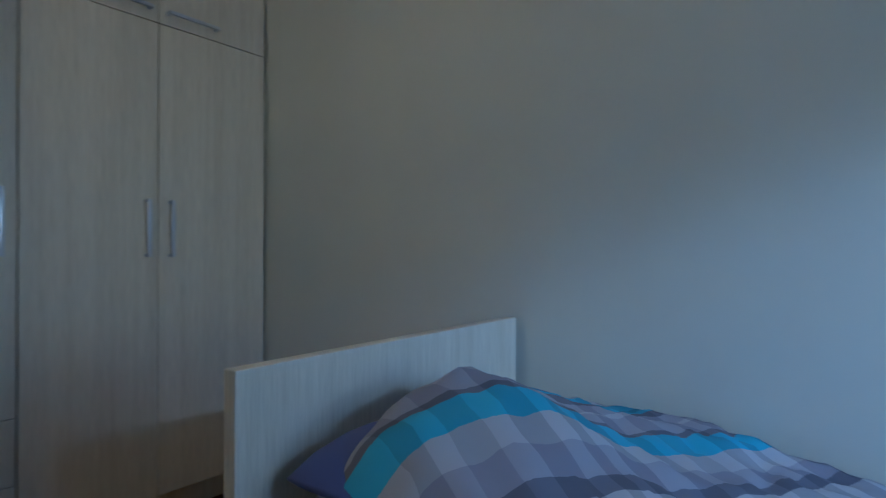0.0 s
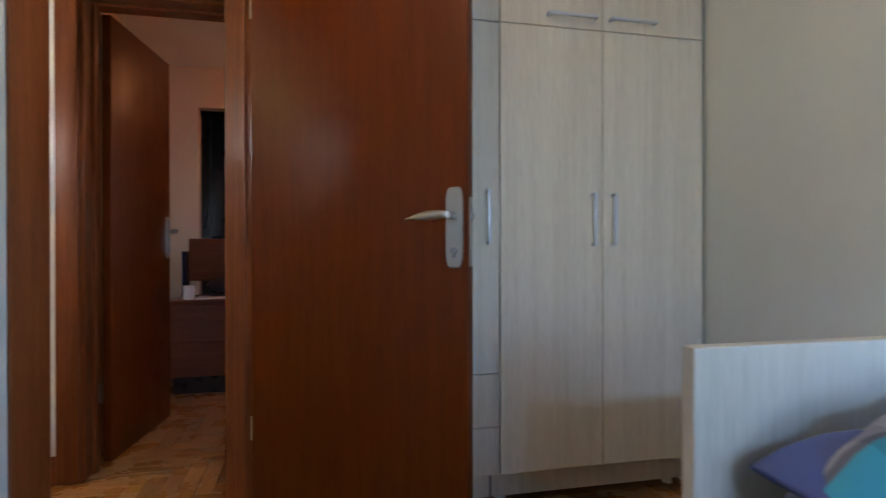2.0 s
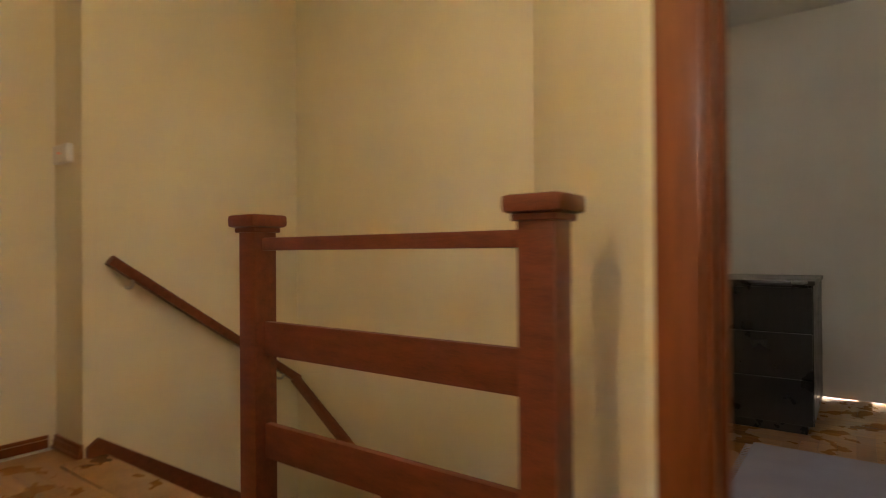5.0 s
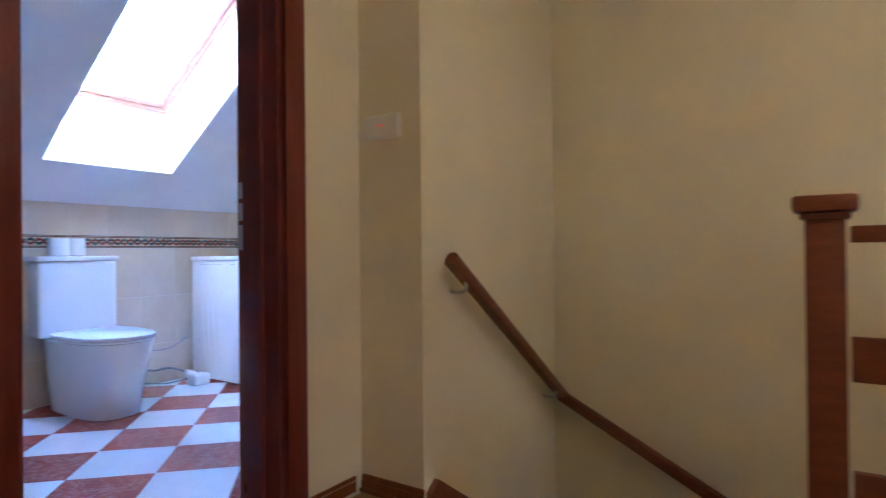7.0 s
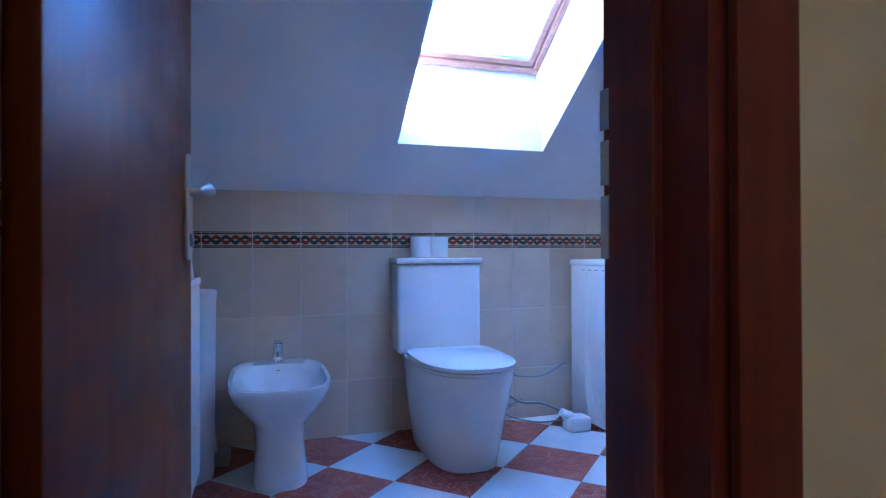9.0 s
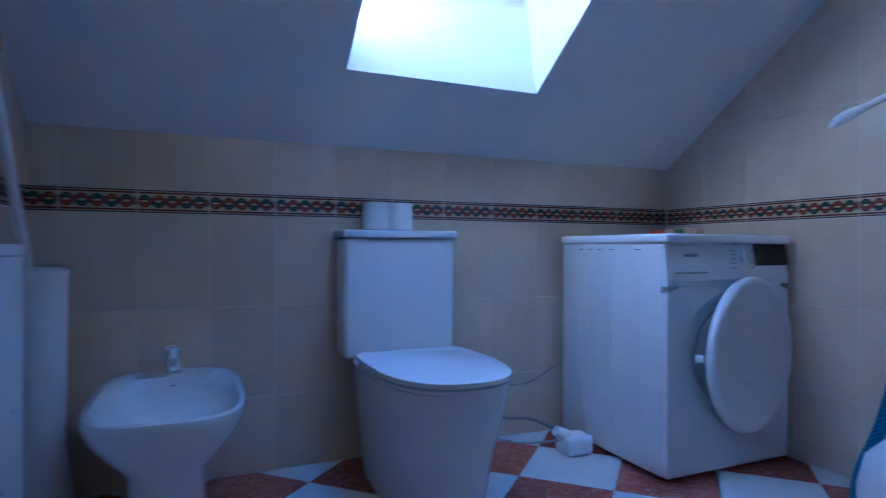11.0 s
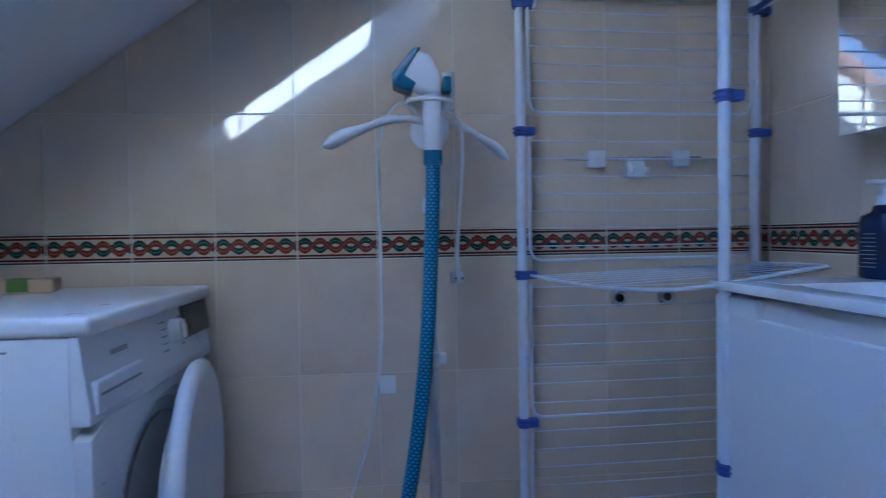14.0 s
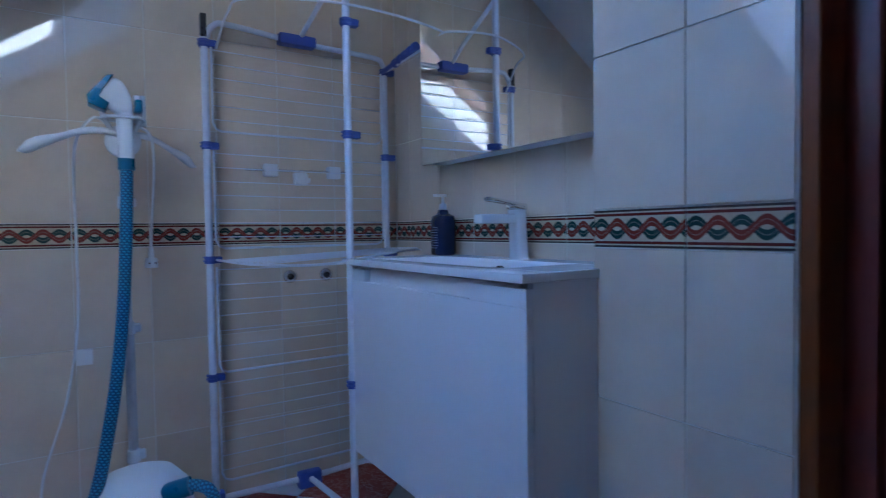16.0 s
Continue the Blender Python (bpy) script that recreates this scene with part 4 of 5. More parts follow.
dresser(-1.95, -0.30, 6.80, 7.55, 0.74, BLACK_WOOD, "black stained dresser in the dark-furnished room", "dresser", 3, 0.05)
b = bmesh.new()
box(b, -1.25, 6.95, 0.741, -1.0, 7.13, 0.765, 0.003)
tagged(part("book", b, BOOK_CREAM, None, "cream book lying on the black dresser"), "", "book")
b = bmesh.new()
box(b, -0.52, 5.06, -0.001, 0.08, 6.55, 0.014, 0.006, 2)
for k in range(60):
    y = 5.12 + 1.41 * k / 59
    for x in (-0.52, 0.08):
        s = -1 if x < 0 else 1
        box(b, min(x, x + s * 0.03), y - 0.002, 0.002, max(x, x + s * 0.03), y + 0.002, 0.006)
tagged(part("rug", b, RUG, None, "lilac-grey rug with a short fringe on the parquet", 40), "", "rug")


# ---------------------------------------------------------------- bathroom fixtures
def make_toilet():
    t = thing("toilet", "white close-coupled ceramic toilet with closed lid", "toilet")
    cy = 4.70
    b = bmesh.new()
    rings = []
    for z, xf, w, pw in ((0.0, -4.880, 0.150, 2.6), (0.06, -4.866, 0.160, 2.6), (0.20, -4.838, 0.182, 2.5), (0.33, -4.786, 0.198, 2.4), (0.40, -4.768, 0.206, 2.4), (0.415, -4.770, 0.204, 2.4)):
        cx = (xf - 5.53) / 2
        rings.append(oval(cx, cy, z, (xf + 5.53) / 2, w, 36, pw + 0.4))
    loft(b, rings)
    part("bowl", b, CERAMIC, t, "", 50)
    b = bmesh.new()
    box(b, -5.525, cy - 0.216, 0.416, -5.372, cy + 0.216, 0.855, 0.022, 4)
    part("tank", b, CERAMIC, t, "", 50)
    b = bmesh.new()
    box(b, -5.528, cy - 0.225, 0.857, -5.362, cy + 0.225, 0.886, 0.010, 3)
    part("tank_lid", b, CERAMIC, t, "", 50)
    for nm, z0, z1, g in (("seat", 0.419, 0.433, 0.0), ("lid", 0.437, 0.455, 0.004)):
        b = bmesh.new()
        base = [(x if x > -5.05 else max(-5.295, x), y, z) for x, y, z in
                [(-5.05 + (0.295 + g) * math.copysign(abs(math.cos(a)) ** (0.85 if math.cos(a) > 0 else 0.4), math.cos(a)),
                  cy + (0.204 + g) * math.copysign(abs(math.sin(a)) ** (0.85 if math.cos(a) > 0 else 0.4), math.sin(a)), 0) for a in [2 * math.pi * (k + 0.5) / 44 for k in range(44)]]]
        rings = [[(x, y, z0) for x, y, _ in base], [(x + 0.001, y, z1 - 0.004) for x, y, _ in base], [(-5.09 + (x + 5.09) * 0.97, cy + (y - cy) * 0.97, z1) for x, y, _ in base]]
        loft(b, rings)
        part(nm, b, CERAMIC, t, "", 35)
    for y in (cy - 0.09, cy + 0.09):
        b = bmesh.new()
        cyl(b, (-5.31, y - 0.02, 0.44), (-5.31, y + 0.02, 0.44), 0.013, n=12)
        part("hinge", b, CHROME, t)
    b = bmesh.new()
    cyl(b, (-5.445, cy, 0.886), (-5.445, cy, 0.892), 0.028, 0.026, 20)
    part("flush_button", b, CHROME, t)


def make_bidet():
    t = thing("bidet", "white ceramic bidet on a pedestal with chrome tap", "bidet")
    cy = 3.925
    b = bmesh.new()
    outer = [(0.0, -4.93, 0.108), (0.04, -4.93, 0.106), (0.16, -4.955, 0.094), (0.24, -4.93, 0.108), (0.29, -4.89, 0.150), (0.34, -4.865, 0.190), (0.385, -4.85, 0.205), (0.40, -4.855, 0.201)]
    rings = []
    for z, xf, w in outer:
        back = -5.22 if z < 0.2 else -5.22 - 0.305 * min(1, (z - 0.2) / 0.09)
        rings.append(oval((xf + back) / 2, cy, z, (xf - back) / 2, w, 36, 2.7 if z < 0.25 else 3.5))
    for z, xf, w, bk in ((0.402, -4.872, 0.184, -5.39), (0.37, -4.895, 0.162, -5.375), (0.31, -4.95, 0.112, -5.32), (0.285, -5.03, 0.045, -5.20)):
        rings.append(oval((xf + bk) / 2, cy, z, (xf - bk) / 2, w, 36, 3.5))
    loft(b, rings)
    part("basin", b, CERAMIC, t, "", 60)
    b = bmesh.new()
    cyl(b, (-5.462, cy, 0.402), (-5.462, cy, 0.412), 0.026, 0.024, 18)
    cyl(b, (-5.462, cy, 0.412), (-5.458, cy, 0.485), 0.024, 0.023, 18)
    cyl(b, (-5.462, cy, 0.45), (-5.385, cy, 0.428), 0.012, 0.010, 12)
    box(b, -5.480, cy - 0.022, 0.487, -5.39, cy + 0.022, 0.500, 0.004, 2)
    part("tap", b, CHROME, t, "chrome single-lever tap", 40)
    b = bmesh.new()
    cyl(b, (-5.388, cy, 0.368), (-5.378, cy, 0.366), 0.012, n=14)
    part("overflow", b, GREY_PL, t)
    b = bmesh.new()
    tube(b, smooth_line([(-5.30, cy + 0.03, 0.20), (-5.36, cy + 0.05, 0.15), (-5.44, cy + 0.04, 0.18), (-5.53, cy + 0.04, 0.18)], 5), 0.016)
    part("trap", b, CHROME, t)


def make_dryer():
    t = thing("tumble_dryer", "white front-loading tumble dryer with its round door ajar", "dryer")
    x0, x1, y0, y1 = -5.475, -4.862, 5.492, 6.110
    b = bmesh.new()
    box(b, x0, y0, 0.018, x1 - 0.03, y1, 0.838, 0.004, 2)
    part("body", b, ENAMEL, t, "", 40)
    b = bmesh.new()
    box(b, x0 - 0.012, y0 - 0.004, 0.8395, x1 + 0.004, y1 + 0.004, 0.874, 0.012, 3)
    part("top_panel", b, ENAMEL, t, "", 40)
    # front with a round hole
    b = bmesh.new()
    cyc, czc, rh = 5.822, 0.44, 0.175
    n = 40
    ring = [(cyc + rh * math.cos(2 * math.pi * k / n), czc + rh * math.sin(2 * math.pi * k / n)) for k in range(n)]
    rect = []
    for k in range(n):
        a = 2 * math.pi * k / n
        c, s = math.cos(a), math.sin(a)
        hy, lo, hi = (y1 - y0) / 2 - 0.002, czc - 0.02, 0.688 - czc
        q = min(hy / abs(c) if abs(c) > 1e-6 else 9, (hi if s > 0 else lo) / abs(s) if abs(s) > 1e-6 else 9)
        rect.append(((y0 + y1) / 2 + q * c, czc + q * s))
    xf = x1
    def lip(pts, x):
        return [(x, y, z) for y, z in pts]
    big = [(cyc + 0.262 * math.cos(2 * math.pi * k / n), czc + 0.228 * math.sin(2 * math.pi * k / n)) for k in range(n)]
    mid = [(cyc + 0.215 * math.cos(2 * math.pi * k / n), czc + 0.205 * math.sin(2 * math.pi * k / n)) for k in range(n)]
    loft(b, [lip(rect, x1 - 0.03), lip(rect, xf), lip(big, xf), lip(mid, xf - 0.022), lip(ring, xf - 0.026), lip(ring, xf - 0.11)], True, (False, False))
    part("front_panel", b, ENAMEL, t, "", 30)
    b = bmesh.new()
    cyl(b, (xf - 0.115, cyc, czc), (xf - 0.112, cyc, czc), rh * 0.99, n=32)
    part("drum", b, DARK_PL, t, "dark drum opening")
    b = bmesh.new()
    cyl(b, (xf - 0.105, cyc, czc), (xf - 0.018, cyc, czc), rh * 0.985, rh * 0.99, 36, False)
    part("gasket", b, GREY_PL, t, "", 60)
    # control fascia, leaning back a little
    b = bmesh.new()
    prof = [(x1 - 0.03, 0.689), (xf, 0.689), (xf + 0.001, 0.71), (xf - 0.016, 0.839), (x1 - 0.03, 0.839)]
    loft(b, [[(x, y0 + 0.001, z) for x, z in prof], [(x, y1 - 0.001, z) for x, z in prof]], False)
    fascia = part("control_panel", b, ENAMEL, t)
    b = bmesh.new()
    box(b, xf - 0.012, y0 + 0.018, 0.702, xf + 0.005, y0 + 0.20, 0.760, 0.006, 3)
    part("drawer", b, ENAMEL, t, "", 40)
    b = bmesh.new()
    box(b, xf + 0.0005, y0 + 0.03, 0.733, xf + 0.0058, y0 + 0.185, 0.738)
    part("drawer_grip", b, GREY_PL, t)
    tilt = Matrix.Translation((xf - 0.004, 0, 0.78)) @ Matrix.Rotation(radians(-8.7), 4, "Y")
    b = bmesh.new()
    box(b, 0.0, 5.925, -0.022, 0.004, 6.106, 0.060, 0.002)
    part("display", b, DARK_PL, fascia, "black display", 0, tilt)
    b = bmesh.new()
    cyl(b, (0.0, 5.868, 0.010), (0.024, 5.868, 0.010), 0.026, 0.023, 24)
    box(b, 0.024, 5.864, -0.012, 0.030, 5.872, 0.032, 0.002)
    part("programme_knob", b, WHITE_PL, fascia, "", 40, tilt)
    b = bmesh.new()
    for k in range(5):
        for ya, yb in ((5.800, 5.826), (5.902, 5.918)):
            b = bmesh.new()
            box(b, 0.0, ya, -0.030 + 0.016 * k, 0.0022, yb, -0.027 + 0.016 * k)
            part("printed_line", b, GREY_PL, fascia, "", 0, tilt)
    b = bmesh.new()
    box(b, 0.0, y0 + 0.085, 0.012, 0.0024, y0 + 0.150, 0.022, 0.001)
    part("brand_mark", b, GREY_PL, fascia, "", 0, tilt)
    # the door, hinged on its north side and ajar
    dm = Matrix.Translation((xf + 0.004, 6.082, czc)) @ Matrix.Rotation(radians(7.5), 4, "Z")
    b = bmesh.new()
    def disc(r, x):
        return [(x, -0.252 + r * 0.985 * math.cos(2 * math.pi * k / 44), r * 1.12 * math.sin(2 * math.pi * k / 44)) for k in range(44)]
    loft(b, [disc(0.17, 0.0), disc(0.238, 0.002), disc(0.250, 0.009), disc(0.252, 0.020), disc(0.249, 0.030), disc(0.241, 0.037), disc(0.230, 0.039), disc(0.219, 0.037), disc(0.205, 0.034), disc(0.10, 0.033)])
    door = part("door", b, ENAMEL, t, "", 60, dm)
    b = bmesh.new()
    def rim(r, x):
        return [(x, -0.252 + r * math.cos(2 * math.pi * k / 36), r * math.sin(2 * math.pi * k / 36)) for k in range(36)]
    loft(b, [rim(0.15, -0.03), rim(0.165, -0.026), rim(0.170, -0.001)])
    part("inner_bowl", b, WHITE_PL, door, "", 60)
    b = bmesh.new()
    box(b, -0.035, -0.497, -0.012, -0.001, -0.480, 0.012, 0.004, 2)
    part("latch", b, WHITE_PL, door, "", 40)
    for x in (-5.36, -5.30, -5.24, -5.17, -5.02):
        b = bmesh.new()
        box(b, x, y0 - 0.0012, 0.815, x + 0.03, y0 + 0.002, 0.819)
        part("side_slot", b, GREY_PL, t)
        b = bmesh.new()
        tube(b, smooth_line([(x + 0.01, y0 + 0.003, 0.72), (x + 0.012, y0 + 0.002, 0.45), (x + 0.035, y0 + 0.002, 0.20), (x + 0.06, y0 + 0.003, 0.06)], 4), 0.0045, 6)
        part("side_rib", b, ENAMEL, t, "", 60)
    for fx in (x0 + 0.06, x1 - 0.08):
        for fy in (y0 + 0.05, y1 - 0.05):
            b = bmesh.new()
            cyl(b, (fx, fy, 0.0), (fx, fy, 0.02), 0.022, n=14)
            part("foot", b, DARK_PL, t)
    b = bmesh.new()
    cyl(b, (xf - 0.001, 5.99, 0.12), (xf + 0.0015, 5.99, 0.12), 0.05, n=24)
    part("filter_cover", b, LACQUER, t)


def make_steamer():
    t = thing("garment_steamer", "white and teal garment steamer with a blue braided hose", "garment steamer")
    bx0, by0 = -4.25, 5.80
    b = bmesh.new()
    rings = []
    for z, rx, ry in ((0.0, 0.145, 0.125), (0.04, 0.15, 0.13), (0.16, 0.147, 0.127), (0.24, 0.130, 0.115), (0.285, 0.09, 0.085), (0.30, 0.05, 0.05), (0.303, 0.02, 0.02)):
        rings.append(oval(bx0, by0, z, rx, ry, 32, 2.6))
    loft(b, rings)
    part("water_tank", b, WHITE_PL, t, "", 60)
    b = bmesh.new()
    loft(b, [oval(bx0, by0, 0.002, 0.158, 0.138, 32, 2.6), oval(bx0, by0, 0.035, 0.156, 0.136, 32, 2.6), oval(bx0, by0, 0.042, 0.148, 0.128, 32, 2.6)])
    part("base_band", b, TEAL_PL, t, "", 40)
    b = bmesh.new()
    tube(b, smooth_line([(bx0 + 0.05, by0 - 0.06, 0.235), (bx0 + 0.075, by0 - 0.105, 0.256), (bx0 + 0.115, by0 - 0.125, 0.268)], 5), 0.027, 14)
    part("hose_elbow", b, TEAL_PL, t, "", 60)
    top = Vector((-4.263, 5.93, 1.25))
    foot = Vector((-4.262, 5.86, 0.285))
    b = bmesh.new()
    cyl(b, foot, foot.lerp(top, 0.42), 0.0135, n=14)
    cyl(b, foot.lerp(top, 0.40), top, 0.0105, n=14)
    part("pole", b, ALU, t)
    for q in (0.02, 0.41, 0.80):
        b = bmesh.new()
        p = foot.lerp(top, q)
        cyl(b, p, p + Vector((0, 0, 0.035)), 0.019, 0.017, 14)
        box(b, p.x + 0.012, p.y - 0.012, p.z + 0.005, p.x + 0.032, p.y + 0.012, p.z + 0.03, 0.003)
        part("clamp", b, WHITE_PL, t, "", 40)
    # hanger arms
    b = bmesh.new()
    lathe(b, 0, 0, [(0.001, -0.03), (0.042, -0.028), (0.048, -0.015), (0.048, 0.012), (0.035, 0.022), (0.001, 0.024)], 20)
    part("hub", b, WHITE_PL, t, "", 50, Matrix.Translation((-4.262, 5.90, 1.255)) @ Matrix.Rotation(radians(90), 4, "X"))
    for s, tip, dy in ((-1, -4.510, -0.09), (1, -4.045, 0.12)):
        b = bmesh.new()
        rings = []
        for k in range(13):
            q = k / 12
            x = -4.262 + (tip + 4.262) * q
            z = 1.272 + 0.010 * math.sin(math.pi * min(1, q * 1.6)) - 0.072 * q ** 2.2
            h = 0.010 + 0.009 * math.exp(-((q - 0.86) / 0.16) ** 2) - 0.012 * max(0, q - 0.93) / 0.07
            d = 0.010 + 0.009 * math.exp(-((q - 0.82) / 0.18) ** 2) - 0.016 * max(0, q - 0.93) / 0.07
            rings.append([(x, 5.885 + dy * q + d * math.cos(a), z + max(h, 0.002) * math.sin(a)) for a in [2 * math.pi * j / 12 for j in range(12)]])
        loft(b, rings)
        part("hanger_arm", b, WHITE_PL, t, "", 60)
    # cradle fork and the steam head resting in it
    b = bmesh.new()
    for s in (-1, 1):
        tube(b, smooth_line([(-4.262 + 0.03 * s, 5.885, 1.285), (-4.262 + 0.052 * s, 5.87, 1.33), (-4.262 + 0.050 * s, 5.85, 1.385)], 4), 0.0075)
    ring = [(-4.262 + 0.055 * math.cos(2 * math.pi * k / 24), 5.862 + 0.045 * math.sin(2 * math.pi * k / 24), 1.315) for k in range(25)]
    tube(b, ring, 0.005)
    part("cradle", b, WHITE_PL, t, "", 60)
    def slab(outline, y0, y1, ease):
        """An outline in x and z with depth from y0 to y1 and eased edges."""
        q = bmesh.new()
        loft(q, [[(x, y, z) for x, z in outline] for y in (y0, y1)], False)
        bmesh.ops.bevel(q, geom=list(q.edges), offset=ease, segments=3, affect="EDGES", profile=0.55)
        return q
    q = slab([(-4.292, 1.428), (-4.340, 1.366), (-4.318, 1.347), (-4.270, 1.322), (-4.240, 1.328), (-4.240, 1.372), (-4.262, 1.418)], 5.815, 5.869, 0.014)
    loft(q, [oval(x, 5.843, z, r, r, 20, 2.3) for x, z, r in ((-4.2575, 1.198, 0.0200), (-4.2575, 1.206, 0.0215), (-4.258, 1.270, 0.0215), (-4.260, 1.330, 0.0235), (-4.266, 1.365, 0.0255))])
    head = part("steam_head", q, WHITE_PL, t, "", 40)
    part("steam_plate", slab([(-4.284, 1.431), (-4.302, 1.427), (-4.351, 1.368), (-4.349, 1.345), (-4.308, 1.328), (-4.296, 1.350), (-4.326, 1.364)], 5.811, 5.873, 0.003), TEAL_PL, head, "teal steam plate", 40)
    part("trigger_rest", slab([(-4.232, 1.372), (-4.236, 1.335), (-4.212, 1.335), (-4.212, 1.372)], 5.835, 5.872, 0.006), TEAL_PL, t, "", 40)
    part("cradle_clip", slab([(-4.234, 1.392), (-4.208, 1.392), (-4.200, 1.300), (-4.226, 1.300)], 5.876, 5.896, 0.005), WHITE_PL, t, "", 40)
    b = bmesh.new()
    cyl(b, (-4.258, 5.846, 1.165), (-4.258, 5.845, 1.20), 0.0225, 0.022, 18)
    part("collar", b, TEAL_PL, head, "", 40)
    b = bmesh.new()
    pts = smooth_line([(-4.258, 5.846, 1.168), (-4.262, 5.838, 1.05), (-4.278, 5.82, 0.78), (-4.305, 5.80, 0.55), (-4.345, 5.78, 0.33), (-4.385, 5.745, 0.17), (-4.36, 5.70, 0.05),
                       (-4.29, 5.655, 0.022), (-4.19, 5.635, 0.03), (-4.12, 5.635, 0.08), (-4.075, 5.640, 0.16), (-4.085, 5.655, 0.245), (-4.13, 5.675, 0.268), (-4.17, 5.69, 0.258)], 10)
    tube(b, pts, 0.0170, 16, True)
    part("hose", b, HOSE, t, "blue braided hose", 60)
    b = bmesh.new()
    tube(b, smooth_line([(-4.30, 5.88, 1.30), (-4.34, 5.86, 1.31), (-4.385, 5.90, 1.22), (-4.388, 5.99, 0.95), (-4.392, 6.06, 0.70), (-4.43, 6.08, 0.45), (-4.50, 6.06, 0.20), (-4.47, 5.98, 0.015), (-4.36, 5.90, 0.02), (-4.30, 5.88, 0.06)], 6), 0.0042)
    tube(b, smooth_line([(-4.22, 5.88, 1.30), (-4.19, 5.87, 1.27), (-4.178, 5.93, 1.18), (-4.180, 6.02, 1.02), (-4.182, 6.05, 0.93)], 6), 0.0042)
    part("mains_cable", b, WHITE_PL, t, "", 60)
    b = bmesh.new()
    cyl(b, (-4.182, 6.05, 0.935), (-4.182, 6.052, 0.90), 0.007, 0.010, 12)
    cyl(b, (-4.182, 6.052, 0.90), (-4.182, 6.052, 0.868), 0.018, 0.020, 18)
    part("plug", b, WHITE_PL, t, "", 40)
    b = bmesh.new()
    for s in (-1, 1):
        cyl(b, (-4.182 + 0.009 * s, 6.03, 0.884), (-4.182 + 0.009 * s, 6.012, 0.884), 0.0028, n=8)
    part("plug_pins", b, CHROME, t)
    b = bmesh.new()
    box(b, -4.40, 6.055, 0.57, -4.355, 6.058, 0.62, 0.002)
    part("tag", b, PAPER, t)


def make_rack():
    t = thing("drying_rack", "tall folding white clothes drying rack with blue joints", "drying rack")
    P1, P3, F = (-3.998, 6.068), (-3.292, 6.095), (-3.626, 5.704)
    for (x, y), z1 in ((P1, 1.66), (P3, 1.66), (F, 1.93)):
        b = bmesh.new()
        cyl(b, (x, y, 0.02), (x, y, z1), 0.0125, n=14)
        part("post", b, COATED, t, "", 60)
    def joint(x, y, z, r=0.022, h=0.026):
        b = bmesh.new()
        cyl(b, (x, y, z - h / 2), (x, y, z + h / 2), r * 0.8, n=12)
        box(b, x + 0.01, y - 0.016, z - h * 0.45, x + 0.04, y + 0.012, z + h * 0.45, 0.004, 2)
        for k in range(2):
            cyl(b, (x, y, z - h / 2 + 0.008 + 0.012 * k), (x, y, z - h / 2 + 0.012 + 0.012 * k), r, n=12)
        part("joint", b, BLUE_PL, t, "", 40)
    for z in (0.47, 0.885, 1.283, 1.635):
        joint(*P1, z)
        joint(*P3, z)
    for z in (0.47, 1.295, 1.66):
        joint(*F, z)
    # four hanging wings of wire, folded against the wall
    for lo, hi in ((0.095, 0.455), (0.485, 0.860), (0.925, 1.268), (1.335, 1.625)):
        b = bmesh.new()
        x0, x1 = P1[0] + 0.022, P3[0] - 0.022
        y0, y1 = P1[1] - 0.005, P3[1] - 0.010
        rr = 0.03
        fr = [(x0, y0, hi), (x0, y0, lo + rr), (x0 + 0.01, y0, lo + 0.008), (x0 + rr, y0, lo), (x1 - rr, y1, lo), (x1 - 0.01, y1, lo + 0.008), (x1, y1, lo + rr), (x1, y1, hi)]
        tube(b, fr, 0.0042, 8)
        w = part("wing", b, COATED, t, "", 60)
        n = int((hi - lo) / 0.048)
        for k in range(n):
            z = lo + 0.04 + (hi - lo - 0.05) * k / max(1, n - 1)
            b = bmesh.new()
            tube(b, [(x0, y0, z), ((x0 + x1) / 2, (y0 + y1) / 2, z - 0.002), (x1, y1, z)], 0.0019, 6)
            part("wire", b, COATED, w)
    # the shelf swung out level
    b = bmesh.new()
    tube(b, smooth_line([(P1[0] + 0.02, P1[1] - 0.01, 0.885), (-3.93, 5.86, 0.878), (-3.86, 5.73, 0.875), (-3.70, 5.70, 0.875), (-3.45, 5.72, 0.905), (-3.33, 5.78, 0.912), (-3.30, 6.08, 0.905)], 6), 0.0045)
    sh = part("shelf", b, COATED, t, "", 60)
    for k in range(7):
        q = (k + 0.7) / 8
        b = bmesh.new()
        y = 6.06 - 0.36 * q
        xa = -3.975 + 0.10 * q ** 2
        tube(b, [(xa, y, 0.884 - 0.006 * q), (-3.32, y + 0.01, 0.908)], 0.002, 6)
        part("wire", b, COATED, sh)
    # head bars
    for pts, r in (([(P1[0], P1[1], 1.64), (P1[0] + 0.03, P1[1], 1.70), (P1[0] + 0.09, P1[1], 1.712), (-3.66, 6.08, 1.695), (P3[0] - 0.06, P3[1], 1.690), (P3[0] - 0.01, P3[1], 1.67), (P3[0], P3[1], 1.63)], 0.0105),
                   ([(-3.66, 6.075, 1.70), (-3.645, 5.95, 1.76), (F[0], F[1], 1.86)], 0.009),
                   ([(-3.96, 6.06, 1.62), (-3.94, 5.96, 1.715), (-3.90, 5.86, 1.735), (F[0], F[1] - 0.012, 1.715), (-3.36, 5.60, 1.66), (-3.31, 5.66, 1.645), (-3.30, 6.05, 1.63)], 0.0042)):
        b = bmesh.new()
        tube(b, smooth_line(pts, 6), r, 10)
        part("head_bar", b, COATED, t, "", 60)
    b = bmesh.new()
    box(b, -3.74, 6.045, 1.675, -3.60, 6.095, 1.715, 0.008, 2)
